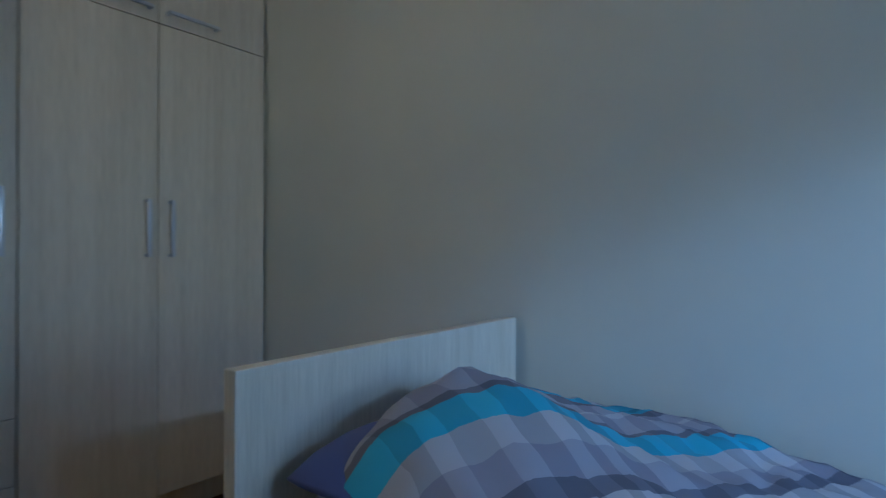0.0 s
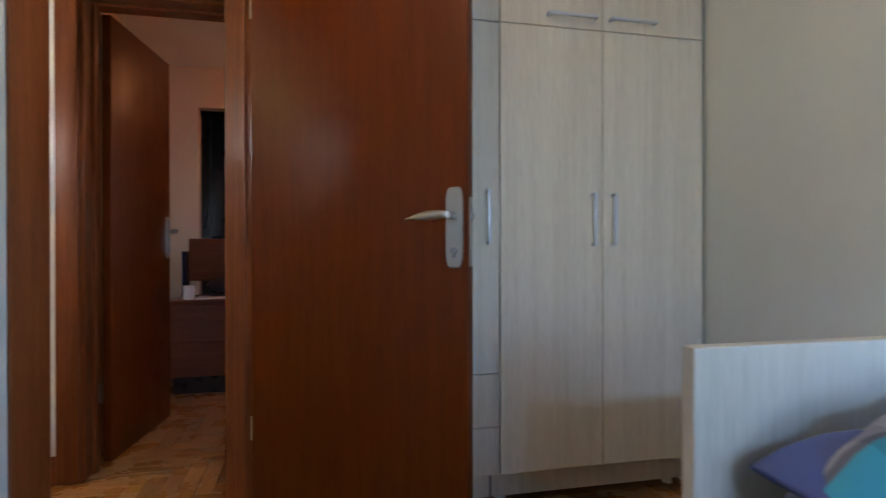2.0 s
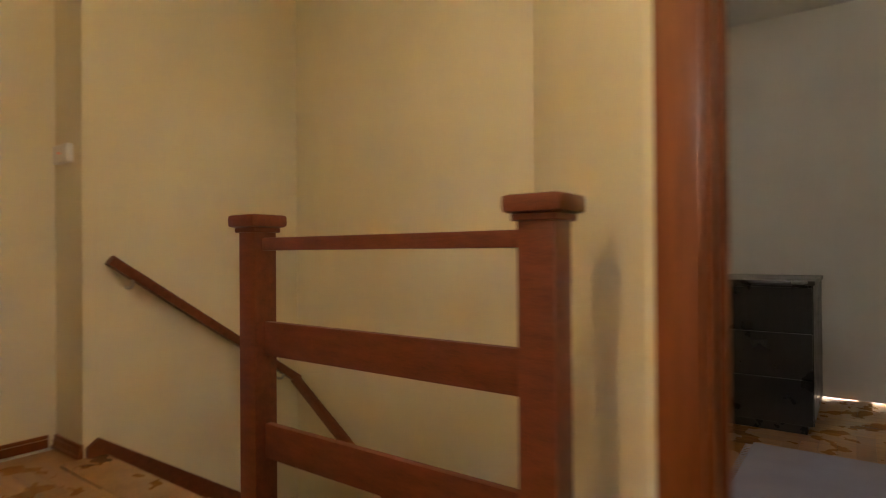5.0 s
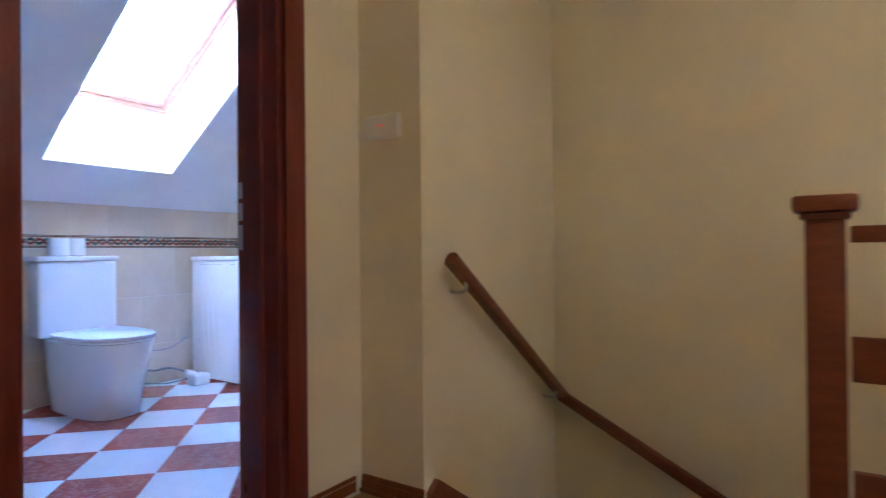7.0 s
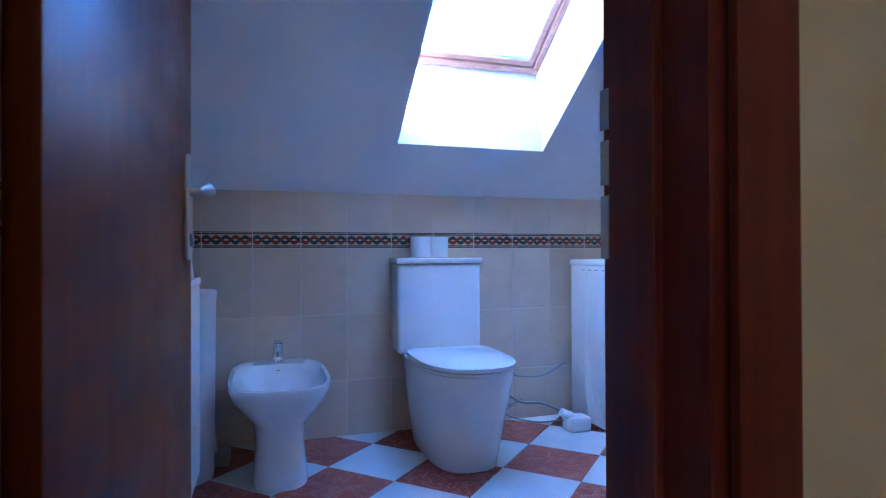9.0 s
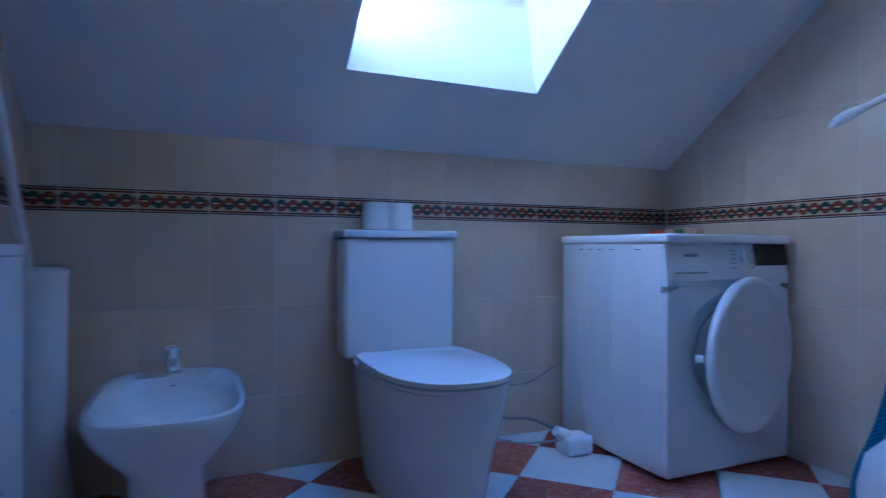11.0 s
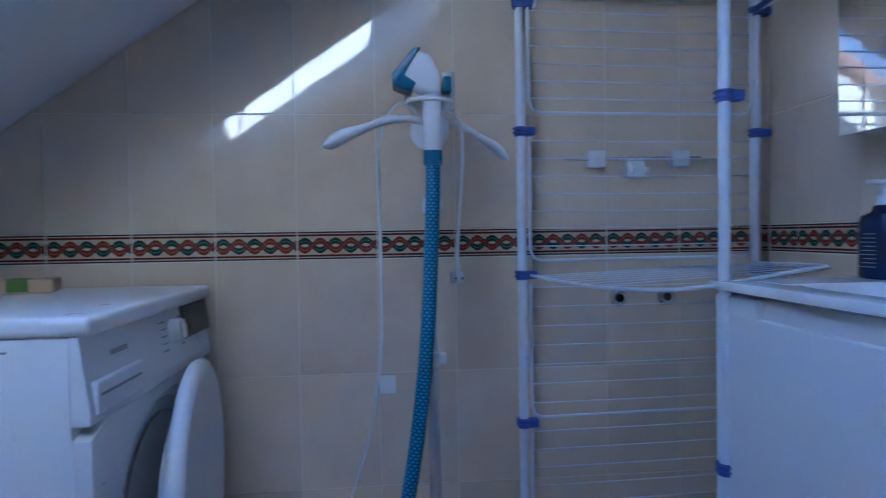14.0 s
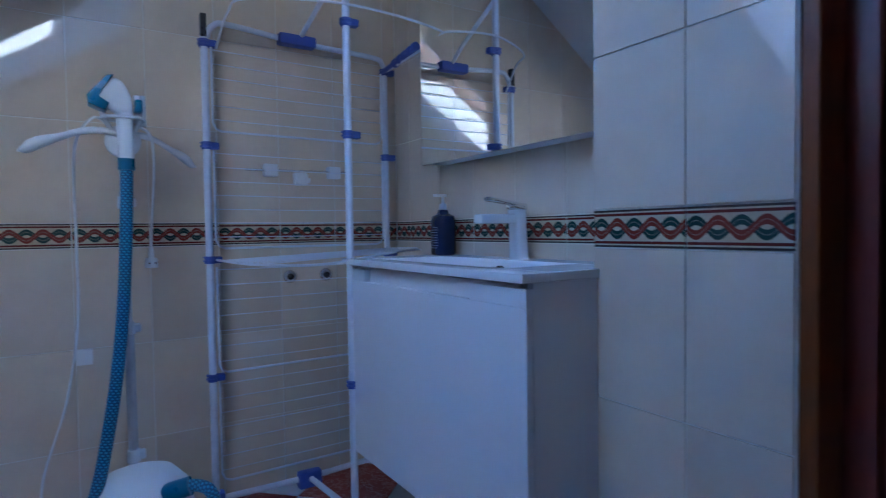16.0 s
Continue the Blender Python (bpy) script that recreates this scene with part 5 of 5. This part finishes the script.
    part("hub", b, BLUE_PL, t, "", 40)
    b = bmesh.new()
    box(b, P1[0] - 0.012, P1[1] - 0.014, 1.655, P1[0] + 0.008, P1[1] + 0.014, 1.735, 0.004, 2)
    part("end_cap", b, DARK_PL, t, "", 40)
    b = bmesh.new()
    cyl(b, (P3[0] - 0.02, P3[1] - 0.02, 1.63), (P3[0] - 0.01, 5.80, 1.66), 0.009, n=10)
    for k in range(5):
        cyl(b, (P3[0] - 0.012, 5.98 - 0.04 * k, 1.642 + 0.005 * k), (P3[0] - 0.011, 5.965 - 0.04 * k, 1.644 + 0.005 * k), 0.017, n=12)
    part("hinge_arm", b, BLUE_PL, t, "", 40)
    # feet
    for a, c in ((P1, (-3.66, 6.06)), ((-3.66, 6.06), P3), ((-3.66, 6.06), F)):
        b = bmesh.new()
        cyl(b, (a[0], a[1], 0.035), (c[0], c[1], 0.035), 0.011, n=12)
        part("base_bar", b, COATED, t, "", 60)
    for x, y, s in ((*P1, 0.03), (*P3, 0.03), (*F, 0.025), (-3.66, 6.06, 0.045)):
        b = bmesh.new()
        box(b, x - s, y - 0.022, 0.0, x + s, y + 0.022, 0.062, 0.010, 2)
        part("foot", b, BLUE_PL, t, "", 40)


def make_vanity():
    t = thing("vanity_unit", "white wall-hung vanity cabinet with a recessed grip", "vanity")
    x0, x1, y0, y1, z0, z1 = -3.605, -3.217, 4.853, 5.738, 0.250, 0.867
    for nm, q in (("side_panel", (x0, 4.826, z0, x1, 4.843, z1)), ("side_panel", (x0, y1 - 0.017, z0, x1, y1, z1)), ("bottom_panel", (x0, 4.8435, z0, x1, y1 - 0.0175, z0 + 0.017))):
        b = bmesh.new()
        box(b, *q)
        part(nm, b, LACQUER, t)
    b = bmesh.new()
    g0, g1, zg = 5.02, 5.595, 0.818
    box(b, -3.625, 4.824, z0 - 0.002, x0 - 0.002, y1 + 0.002, zg, 0.0015)
    box(b, -3.625, 4.824, zg, x0 - 0.002, g0, 0.856, 0.0)
    box(b, -3.625, g1, zg, x0 - 0.002, y1 + 0.002, 0.856, 0.0)
    f = part("door", b, LACQUER, t)
    b = bmesh.new()
    box(b, x0 - 0.001, 4.87, zg - 0.02, x0 + 0.003, y1 - 0.02, 0.860)
    part("grip_channel", b, LACQUER, t, "white recessed grip")
    # solid grey strip that draws the shaded line between door and basin top
    b = bmesh.new()
    box(b, x0 + 0.004, 4.87, 0.8605, x0 + 0.010, y1 - 0.02, 0.8675)
    part("shade_strip", b, GREY_PL, t, "grey strip standing in for shade under the basin top")
    # basin top: rim, deck and bowl in one ceramic piece
    s = thing("washbasin", "white ceramic basin top resting on the vanity cabinet", "washbasin")
    b = bmesh.new()
    X0, X1, Y0, Y1, Z0, Z1 = -3.640, -3.214, 4.905, 5.747, 0.8685, 0.889
    box(b, X0, 4.818, Z0, -3.565, Y1, Z1, 0.004, 2)
    box(b, -3.325, 4.852, Z0, -3.217, Y1, Z1, 0.003)
    box(b, -3.565, 5.60, Z0, -3.325, Y1, Z1, 0.002)
    box(b, -3.565, 4.820, Z0, -3.325, 4.98, Z1, 0.002)
    part("deck", b, CERAMIC, s, "", 40)
    b = bmesh.new()
    cx, cy = -3.445, 5.29
    loft(b, [oval(cx, cy, 0.8885, 0.121, 0.312, 44, 6), oval(cx, cy, 0.880, 0.112, 0.302, 44, 6), oval(cx, cy, 0.80, 0.095, 0.27, 44, 5), oval(cx, cy, 0.775, 0.06, 0.20, 44, 4), oval(cx, cy, 0.772, 0.01, 0.02, 44, 3)], True, (False, True))
    part("bowl", b, CERAMIC, s, "", 60)
    b = bmesh.new()
    cyl(b, (-3.332, 5.27, 0.856), (-3.347, 5.27, 0.856), 0.016, n=18)
    part("overflow", b, DARK_PL, s)
    # tap
    f = thing("basin_tap", "white and chrome single-lever tap on the basin", "tap")
    b = bmesh.new()
    tx, ty = -3.285, 5.25
    loft(b, [oval(tx, ty, 0.8892, 0.027, 0.027, 20, 3), oval(tx, ty, 0.90, 0.025, 0.025, 20, 3), oval(tx - 0.004, ty, 0.985, 0.022, 0.024, 20, 3), oval(tx - 0.006, ty, 1.035, 0.024, 0.025, 20, 3)])
    part("body", b, CERAMIC, f, "", 50)
    b = bmesh.new()
    box(b, tx - 0.150, ty - 0.020, 0.995, tx - 0.015, ty + 0.020, 1.022, 0.007, 3)
    part("spout", b, CERAMIC, f, "", 50)
    b = bmesh.new()
    box(b, -0.110, -0.017, -0.005, 0.028, 0.017, 0.006, 0.004, 2)
    box(b, -0.024, -0.022, -0.014, 0.024, 0.022, -0.004, 0.004, 2)
    part("lever", b, CHROME, f, "", 50, Matrix.Translation((tx - 0.006, ty, 1.050)) @ Matrix.Rotation(radians(8), 4, "Y"))


def make_mirror():
    t = thing("mirror_cabinet", "mirror-fronted cabinet hanging above the basin", "mirror cabinet")
    b = bmesh.new()
    box(b, -3.312, 4.853, 1.220, -3.217, 5.752, 1.93, 0.002)
    part("body", b, LACQUER, t)
    b = bmesh.new()
    box(b, -3.3175, 4.851, 1.214, -3.3125, 5.754, 1.936, 0.0008)
    part("mirror", b, MIRROR, t, "mirror glass")


def make_soap():
    t = thing("soap_bottle", "navy pump soap bottle standing on the basin top", "soap bottle")
    x, y = -3.285, 5.665
    b = bmesh.new()
    loft(b, [oval(x, y, z, r, r * 1.28, 24, 2.8) for z, r in ((0.8893, 0.033), (0.895, 0.037), (1.01, 0.037), (1.028, 0.033), (1.036, 0.018), (1.050, 0.014))])
    part("bottle", b, NAVY, t, "", 50)
    b = bmesh.new()
    cyl(b, (x, y, 1.052), (x, y, 1.072), 0.014, 0.012, 16)
    cyl(b, (x, y, 1.072), (x, y, 1.098), 0.005, n=10)
    box(b, x - 0.035, y - 0.010, 1.096, x + 0.012, y + 0.010, 1.106, 0.003, 2)
    part("pump", b, WHITE_PL, t, "", 40)
    b = bmesh.new()
    for k in range(9):
        box(b, x - 0.0382, y - 0.020, 0.915 + 0.009 * k, x - 0.0366, y + 0.022 - 0.006 * (k % 3), 0.9170 + 0.009 * k)
    part("label_print", b, GREY_PL, t)


make_toilet()
make_bidet()
make_dryer()
make_steamer()
make_rack()
make_vanity()
make_mirror()
make_soap()
for x, y, r in ((-5.45, 4.62, 0.052), (-5.46, 4.715, 0.052)):
    b = bmesh.new()
    n = 28
    def rr(q, z):
        return [(x + q * math.cos(2 * math.pi * k / n), y + q * math.sin(2 * math.pi * k / n), z) for k in range(n)]
    loft(b, [rr(0.02, 0.89), rr(r, 0.89), rr(r + 0.001, 0.94), rr(r, 0.992), rr(0.02, 0.992), rr(0.019, 0.895)], True, (False, False))
    tagged(part("toilet_roll", b, PAPER, None, "white toilet paper roll standing on the toilet tank", 40), "", "toilet roll", "rolls on the tank")
bxm = thing("cardboard_box", "flat orange printed box lying on the dryer", "box", "", "", pose(-5.30, 5.98, 0.8745, 0, 0, 18))
b = bmesh.new()
box(b, -0.105, -0.045, 0, 0.105, 0.045, 0.034, 0.002)
part("carton", b, BOOK_CREAM, bxm)
b = bmesh.new()
box(b, -0.1058, -0.0458, 0.006, -0.03, 0.0, 0.0345, 0.001)
part("red_print", b, BOOK_RED, bxm)
b = bmesh.new()
box(b, 0.01, -0.0462, 0.004, 0.055, 0.0, 0.0348, 0.001)
part("green_print", b, LEAF_GREEN, bxm)

hk = thing("hook_rail", "white adhesive hook rail on the tiled wall", "hook rail")
b = bmesh.new()
tube(b, [(-3.86, 6.118, 1.212), (-3.45, 6.118, 1.216)], 0.005)
part("bar", b, CHROME, hk)
for x, dz in ((-3.763, 0.0), (-3.647, -0.03), (-3.51, 0.0)):
    b = bmesh.new()
    box(b, x - 0.026, 6.112, 1.19 + dz, x + 0.026, 6.146, 1.238 + dz, 0.006, 2)
    part("hook_block", b, WHITE_PL, hk, "", 40)
for x in (-3.667, -3.627):
    b = bmesh.new()
    tube(b, smooth_line([(x, 6.112, 1.20), (x, 6.095, 1.175), (x, 6.085, 1.17), (x, 6.08, 1.185)], 4), 0.004)
    part("hook", b, WHITE_PL, hk)
for x in (-3.692, -3.545):
    v = thing("wall_valve", "chrome water outlet rosette on the tiled wall", "valve", "wall outlets")
    b = bmesh.new()
    lathe(b, 0, 0, [(0.001, 0.0), (0.027, 0.0), (0.026, 0.006), (0.019, 0.012), (0.001, 0.012)], 24)
    part("rosette", b, CHROME, v, "", 40, Matrix.Translation((x, 6.1455, 0.806)) @ Matrix.Rotation(radians(90), 4, "X"))
    b = bmesh.new()
    cyl(b, (x, 6.133, 0.806), (x, 6.128, 0.806), 0.012, n=16)
    part("cap", b, DARK_PL, v)

rad = thing("radiator", "white panel radiator on the bathroom wall", "radiator")
b = bmesh.new()
for y in (3.535, 3.625):
    box(b, -4.90, y, 0.12, -4.14, y + 0.016, 0.80, 0.005, 2)
part("panel", b, ENAMEL, rad, "", 40)
b = bmesh.new()
for k in range(38):
    x = -4.895 + 0.83 * k / 38
    box(b, x, 3.552, 0.13, x + 0.004, 3.624, 0.79)
part("fins", b, ENAMEL, rad)
b = bmesh.new()
box(b, -4.902, 3.533, 0.801, -4.138, 3.545, 0.825, 0.003)
box(b, -4.902, 3.632, 0.801, -4.138, 3.644, 0.825, 0.003)
for k in range(40):
    x = -4.895 + 0.83 * k / 40
    box(b, x, 3.546, 0.815, x + 0.008, 3.631, 0.82)
part("top_grille", b, ENAMEL, rad)
b = bmesh.new()
for x in (-4.82, -4.22):
    box(b, x, 3.501, 0.3, x + 0.03, 3.534, 0.7)
    tube(b, [(x + 0.015, 3.59, 0.125), (x + 0.015, 3.59, 0.0)], 0.008)
part("brackets_and_pipes", b, ENAMEL, rad)
bn = thing("laundry_bin", "tall slim white laundry bin beside the radiator", "bin")
b = bmesh.new()
lathe(b, -5.17, 3.592, [(0.001, 0.0), (0.072, 0.0), (0.076, 0.02), (0.084, 0.72), (0.086, 0.74), (0.076, 0.74), (0.074, 0.72)], 28)
part("body", b, WHITE_PL, bn, "", 40)
b = bmesh.new()
lathe(b, -5.17, 3.592, [(0.087, 0.741), (0.088, 0.757), (0.075, 0.764), (0.001, 0.766)], 28)
part("lid", b, WHITE_PL, bn, "", 40)
br = thing("mop", "white mop handle leaning in the tiled corner", "mop")
b = bmesh.new()
cyl(b, (-5.33, 3.66, 0.03), (-5.02, 3.52, 1.42), 0.013, n=12)
part("handle", b, WHITE_PL, br, "", 60)
b = bmesh.new()
box(b, -5.40, 3.60, 0.0, -5.26, 3.72, 0.05, 0.012, 2)
part("head", b, GREY_PL, br, "", 40)
pm = thing("drain_pump", "small white drain pump with cables beside the toilet", "pump")
b = bmesh.new()
box(b, -5.30, 5.33, 0.0, -5.20, 5.45, 0.075, 0.018, 3)
cyl(b, (-5.25, 5.36, 0.07), (-5.25, 5.30, 0.10), 0.024, 0.02, 14)
part("housing", b, WHITE_PL, pm, "", 40)
b = bmesh.new()
tube(b, smooth_line([(-5.25, 5.33, 0.09), (-5.33, 5.24, 0.13), (-5.45, 5.18, 0.11), (-5.515, 5.12, 0.14)], 6), 0.007)
tube(b, smooth_line([(-5.49, 5.46, 0.30), (-5.47, 5.30, 0.24), (-5.49, 5.12, 0.26), (-5.52, 5.02, 0.36)], 6), 0.004)
tube(b, smooth_line([(-5.27, 5.34, 0.05), (-5.36, 5.20, 0.03), (-5.46, 5.08, 0.06), (-5.50, 5.20, 0.11), (-5.52, 5.10, 0.07)], 6), 0.0045)
part("hose", b, GREY_PL, pm, "", 60)

# ---------------------------------------------------------------- tiles and parquet, last
TILE_MESHES = {}


def clip_poly(poly, a, b, c):
    """The part of a polygon where a x + b y <= c."""
    out = []
    for k in range(len(poly)):
        p, q = poly[k], poly[(k + 1) % len(poly)]
        dp, dq = a * p[0] + b * p[1] - c, a * q[0] + b * q[1] - c
        if dp <= 0:
            out.append(p)
        if (dp < 0 < dq) or (dq < 0 < dp):
            t = dp / (dp - dq)
            out.append((p[0] + t * (q[0] - p[0]), p[1] + t * (q[1] - p[1])))
    return out


def piece(poly, thick, bevel, material, key=None):
    """A flat piece with eased edges; the polygon lies in local x and z, the face looks to -y. Alike pieces share a mesh."""
    k = key or tuple(round(v, 4) for p in poly for v in p) + (material.name,)
    if k not in TILE_MESHES:
        b = bmesh.new()
        cx = sum(p[0] for p in poly) / len(poly)
        cz = sum(p[1] for p in poly) / len(poly)
        def sh(p, d):
            v = Vector((p[0] - cx, p[1] - cz))
            l = v.length
            return (cx + v.x * (1 - d / l), cz + v.y * (1 - d / l))
        rings = [[(p[0], 0.0, p[1]) for p in poly], [(p[0], -thick + bevel, p[1]) for p in poly], [(*sh(p, bevel * 1.4)[:1], -thick, sh(p, bevel * 1.4)[1]) for p in poly]]
        loft(b, rings, False)
        TILE_MESHES[k] = mesh_of("tile", b, material)
    return TILE_MESHES[k]


def lay(name, me, parent, m):
    ob = new(name, me)
    ob.parent = parent
    ob.matrix_basis = parent.matrix_basis.inverted() @ m
    return ob


ROWS = [(-0.055, 0.275), (0.275, 0.605), (0.605, 0.935), (0.935, 1.017), (1.017, 1.347), (1.347, 1.677), (1.677, 2.007), (2.007, 2.337), (2.337, 2.60)]
GAP = 0.0016


def tile_wall(wall_name, m, s0, s1, phase, zmax=2.5, cut=None):
    """Tiles a wall whose local x runs along it from s0 to s1 (local z up, face towards -y). cut: a x + b z <= c."""
    parent = bpy.data.objects[wall_name]
    w = 0.2255
    k0 = math.floor((s0 - phase) / w) - 1
    for k in range(k0, k0 + 40):
        a0, a1 = max(s0, phase + k * w), min(s1, phase + (k + 1) * w)
        if a1 - a0 < 0.012:
            continue
        for z0, z1 in ROWS:
            z0c, z1c = max(0.0, z0), min(zmax, z1)
            if z1c - z0c < 0.01:
                continue
            band = abs(z0 - 0.935) < 1e-6
            zc = (z0c + z1c) / 2
            x0, x1 = 0.0, a1 - a0
            poly = [(x0 + GAP, z0c - zc + GAP), (x1 - GAP, z0c - zc + GAP), (x1 - GAP, z1c - zc - GAP), (x0 + GAP, z1c - zc - GAP)]
            if cut:
                poly = clip_poly(poly, cut[0], cut[1], cut[2] - cut[0] * a0 - cut[1] * zc)
            if len(poly) < 3:
                continue
            me = piece(poly, 0.006, 0.0009, BORDER if band else BEIGE)
            lay("border_tile" if band else "tile", me, parent, m @ Matrix.Translation((a0, 0, zc)))


SL = math.tan(radians(34.6))
tile_wall("wall_steamer", pose(-5.53, 6.1535, 0), 0.0, 2.314, 5.53 - 4.627, 2.5, (-SL, 1.0, 1.214))
tile_wall("wall_toilet", pose(-5.5365, 3.494, 0, 0, 0, 90), 0.0, 2.652, 0.09, 1.214)
tile_wall("wall_bathroom_south", pose(-3.455, 3.4935, 0, 0, 0, 180), 0.0, 2.075, 0.1, 2.5, (SL, 1.0, 1.214 + SL * 2.075))
tile_wall("wall_stair_west", pose(-3.2095, 6.147, 0, 0, 0, -90), 0.0, 1.305, 0.12, 2.5)
tile_wall("wall_bathroom_pier", pose(-3.4120, 4.835, 0, 0, 0, -90), 0.0, 0.421, 0.0, 2.5)
tile_wall("wall_bathroom_pier", pose(-3.4180, 4.8305, 0, 0, 0, 180), -0.2005, 0.0, -0.2005, 2.5)

T = 0.3325
for i in range(-9, 10):
    for j in range(-9, 10):
        q = T * math.sqrt(0.5)
        cx, cy = -4.665 + (i + j) * q, 4.359 + (i - j) * q
        if not (-5.8 < cx < -2.95 and 3.2 < cy < 6.4):
            continue
        h = q - GAP * 1.2
        poly = [(cx - h, cy), (cx, cy - h), (cx + h, cy), (cx, cy + h)]
        for a, b_, c in ((1, 0, -3.21), (-1, 0, 5.53), (0, 1, 6.147), (0, -1, -3.50)):
            poly = clip_poly(poly, a, b_, c)
            if len(poly) < 3:
                break
        if len(poly) < 3:
            continue
        if min(p[0] for p in poly) > -3.45 and cy < 4.80:
            continue
        mat = WHITE_TILE if i % 2 == j % 2 else RED_TILE
        loc = [(p[0] - cx, p[1] - cy) for p in poly]
        b = bmesh.new()
        key = ("floor", mat.name) + tuple(round(v, 3) for p in loc for v in p)
        if key not in TILE_MESHES:
            sc = [(x * 0.992, y * 0.992) for x, y in loc]
            loft(b, [[(x, y, -0.008) for x, y in loc], [(x, y, -0.001) for x, y in loc], [(x, y, 0.0) for x, y in sc]], False)
            TILE_MESHES[key] = mesh_of("floor_tile", b, mat)
        lay("floor_tile", TILE_MESHES[key], bath_floor, Matrix.Translation((cx, cy, 0)))
bm = bmesh.new()
box(bm, -3.414, 3.608, -0.011, -3.13, 4.306, 0.004, 0.003, 2)
tagged(part("door_sill", bm, TRIM_WOOD, None, "dark wooden sill in the bathroom doorway", 40), "", "sill", "", "structure")


# herringbone oak
PL, PW = 0.42, 0.07
OAK_PLANK = grained("oak_herringbone_plank", (0.31, 0.135, 0.036), (0.50, 0.25, 0.078), (1.6, 14, 14), 0.28, 0.35, 0.24, 0.08)


def plank_mesh():
    b = bmesh.new()
    g = 0.0006
    a = [(g, g), (PL - g, g), (PL - g, PW - g), (g, PW - g)]
    c = [(g + 0.001, g + 0.001), (PL - g - 0.001, g + 0.001), (PL - g - 0.001, PW - g - 0.001), (g + 0.001, PW - g - 0.001)]
    loft(b, [[(x, y, -0.011) for x, y in a], [(x, y, -0.0008) for x, y in a], [(x, y, 0.0) for x, y in c]], False)
    return mesh_of("plank", b, OAK_PLANK)


plank = plank_mesh()


def herringbone(origin, angle, inside, near, floor_near, rest_name, label):
    """Herringbone over the places where inside(x, y) holds: single planks where near(x, y) holds, the rest joined."""
    rest = bmesh.new()
    base = pose(origin[0], origin[1], 0, 0, 0, angle)
    count = 0
    n = int(round(PL / PW))
    for r in range(-60, 61):
        for s in range(-8, 9):
            for kind in (0, 1):
                x = r * PW + s * PL
                y = r * PW - s * PL
                m = base @ Matrix.Translation((x, y, 0)) if kind == 0 else base @ Matrix.Translation((x + PL + PW, y + PW - PL, 0)) @ Matrix.Rotation(radians(90), 4, "Z")
                c = m @ Vector((PL / 2, PW / 2, 0))
                if not inside(c.x, c.y):
                    continue
                if near(c.x, c.y) and count < 300:
                    lay("plank", plank, floor_near, m)
                    count += 1
                else:
                    vs = [rest.verts.new(m @ v.co) for v in plank.vertices]
                    for p in plank.polygons:
                        rest.faces.new([vs[k] for k in p.vertices])
    ob = part(rest_name, rest, OAK_PLANK, None, label)
    tagged(ob, "", "floor", "", "stuff")


def left_of_diag(x, y):
    return (Vector((x, y, 0)) - DIAG_A).dot(DIAG_N)


def in_hall(x, y):
    if left_of_diag(x, y) < 0.15 - 0.1 and x > 0:
        return False
    if y > 4.03:
        return -2.95 < x < 0.50 and y < 4.55
    return -3.05 < x < 1.75 and y > 1.2 and not (-1.05 < x < 1.1 and y < 2.9)


def in_bed(x, y):
    return left_of_diag(x, y) < 0.1 and 0.2 < x < 3.2 and -0.5 < y < 3.85


herringbone((0.35, 3.6), 0, in_hall, lambda x, y: -1.25 < x < 1.8 and y > 2.9, bed_floor, "parquet_hall_rest", "oak herringbone parquet of the hall")
herringbone((0.35, 3.6), 0, in_bed, lambda x, y: False, bed_floor, "parquet_bedroom", "oak herringbone parquet of the bedroom")
herringbone((0.35, 3.6), 0, lambda x, y: (0.72 < x < 2.7 and 4.1 < y < 5.95) or (-0.65 < x < 0.5 and 4.80 < y < 7.6) or (-2.5 < x < -0.5 and 6.1 < y < 7.6), lambda x, y: False, far_floor, "parquet_far_rooms", "oak herringbone parquet of the far rooms")
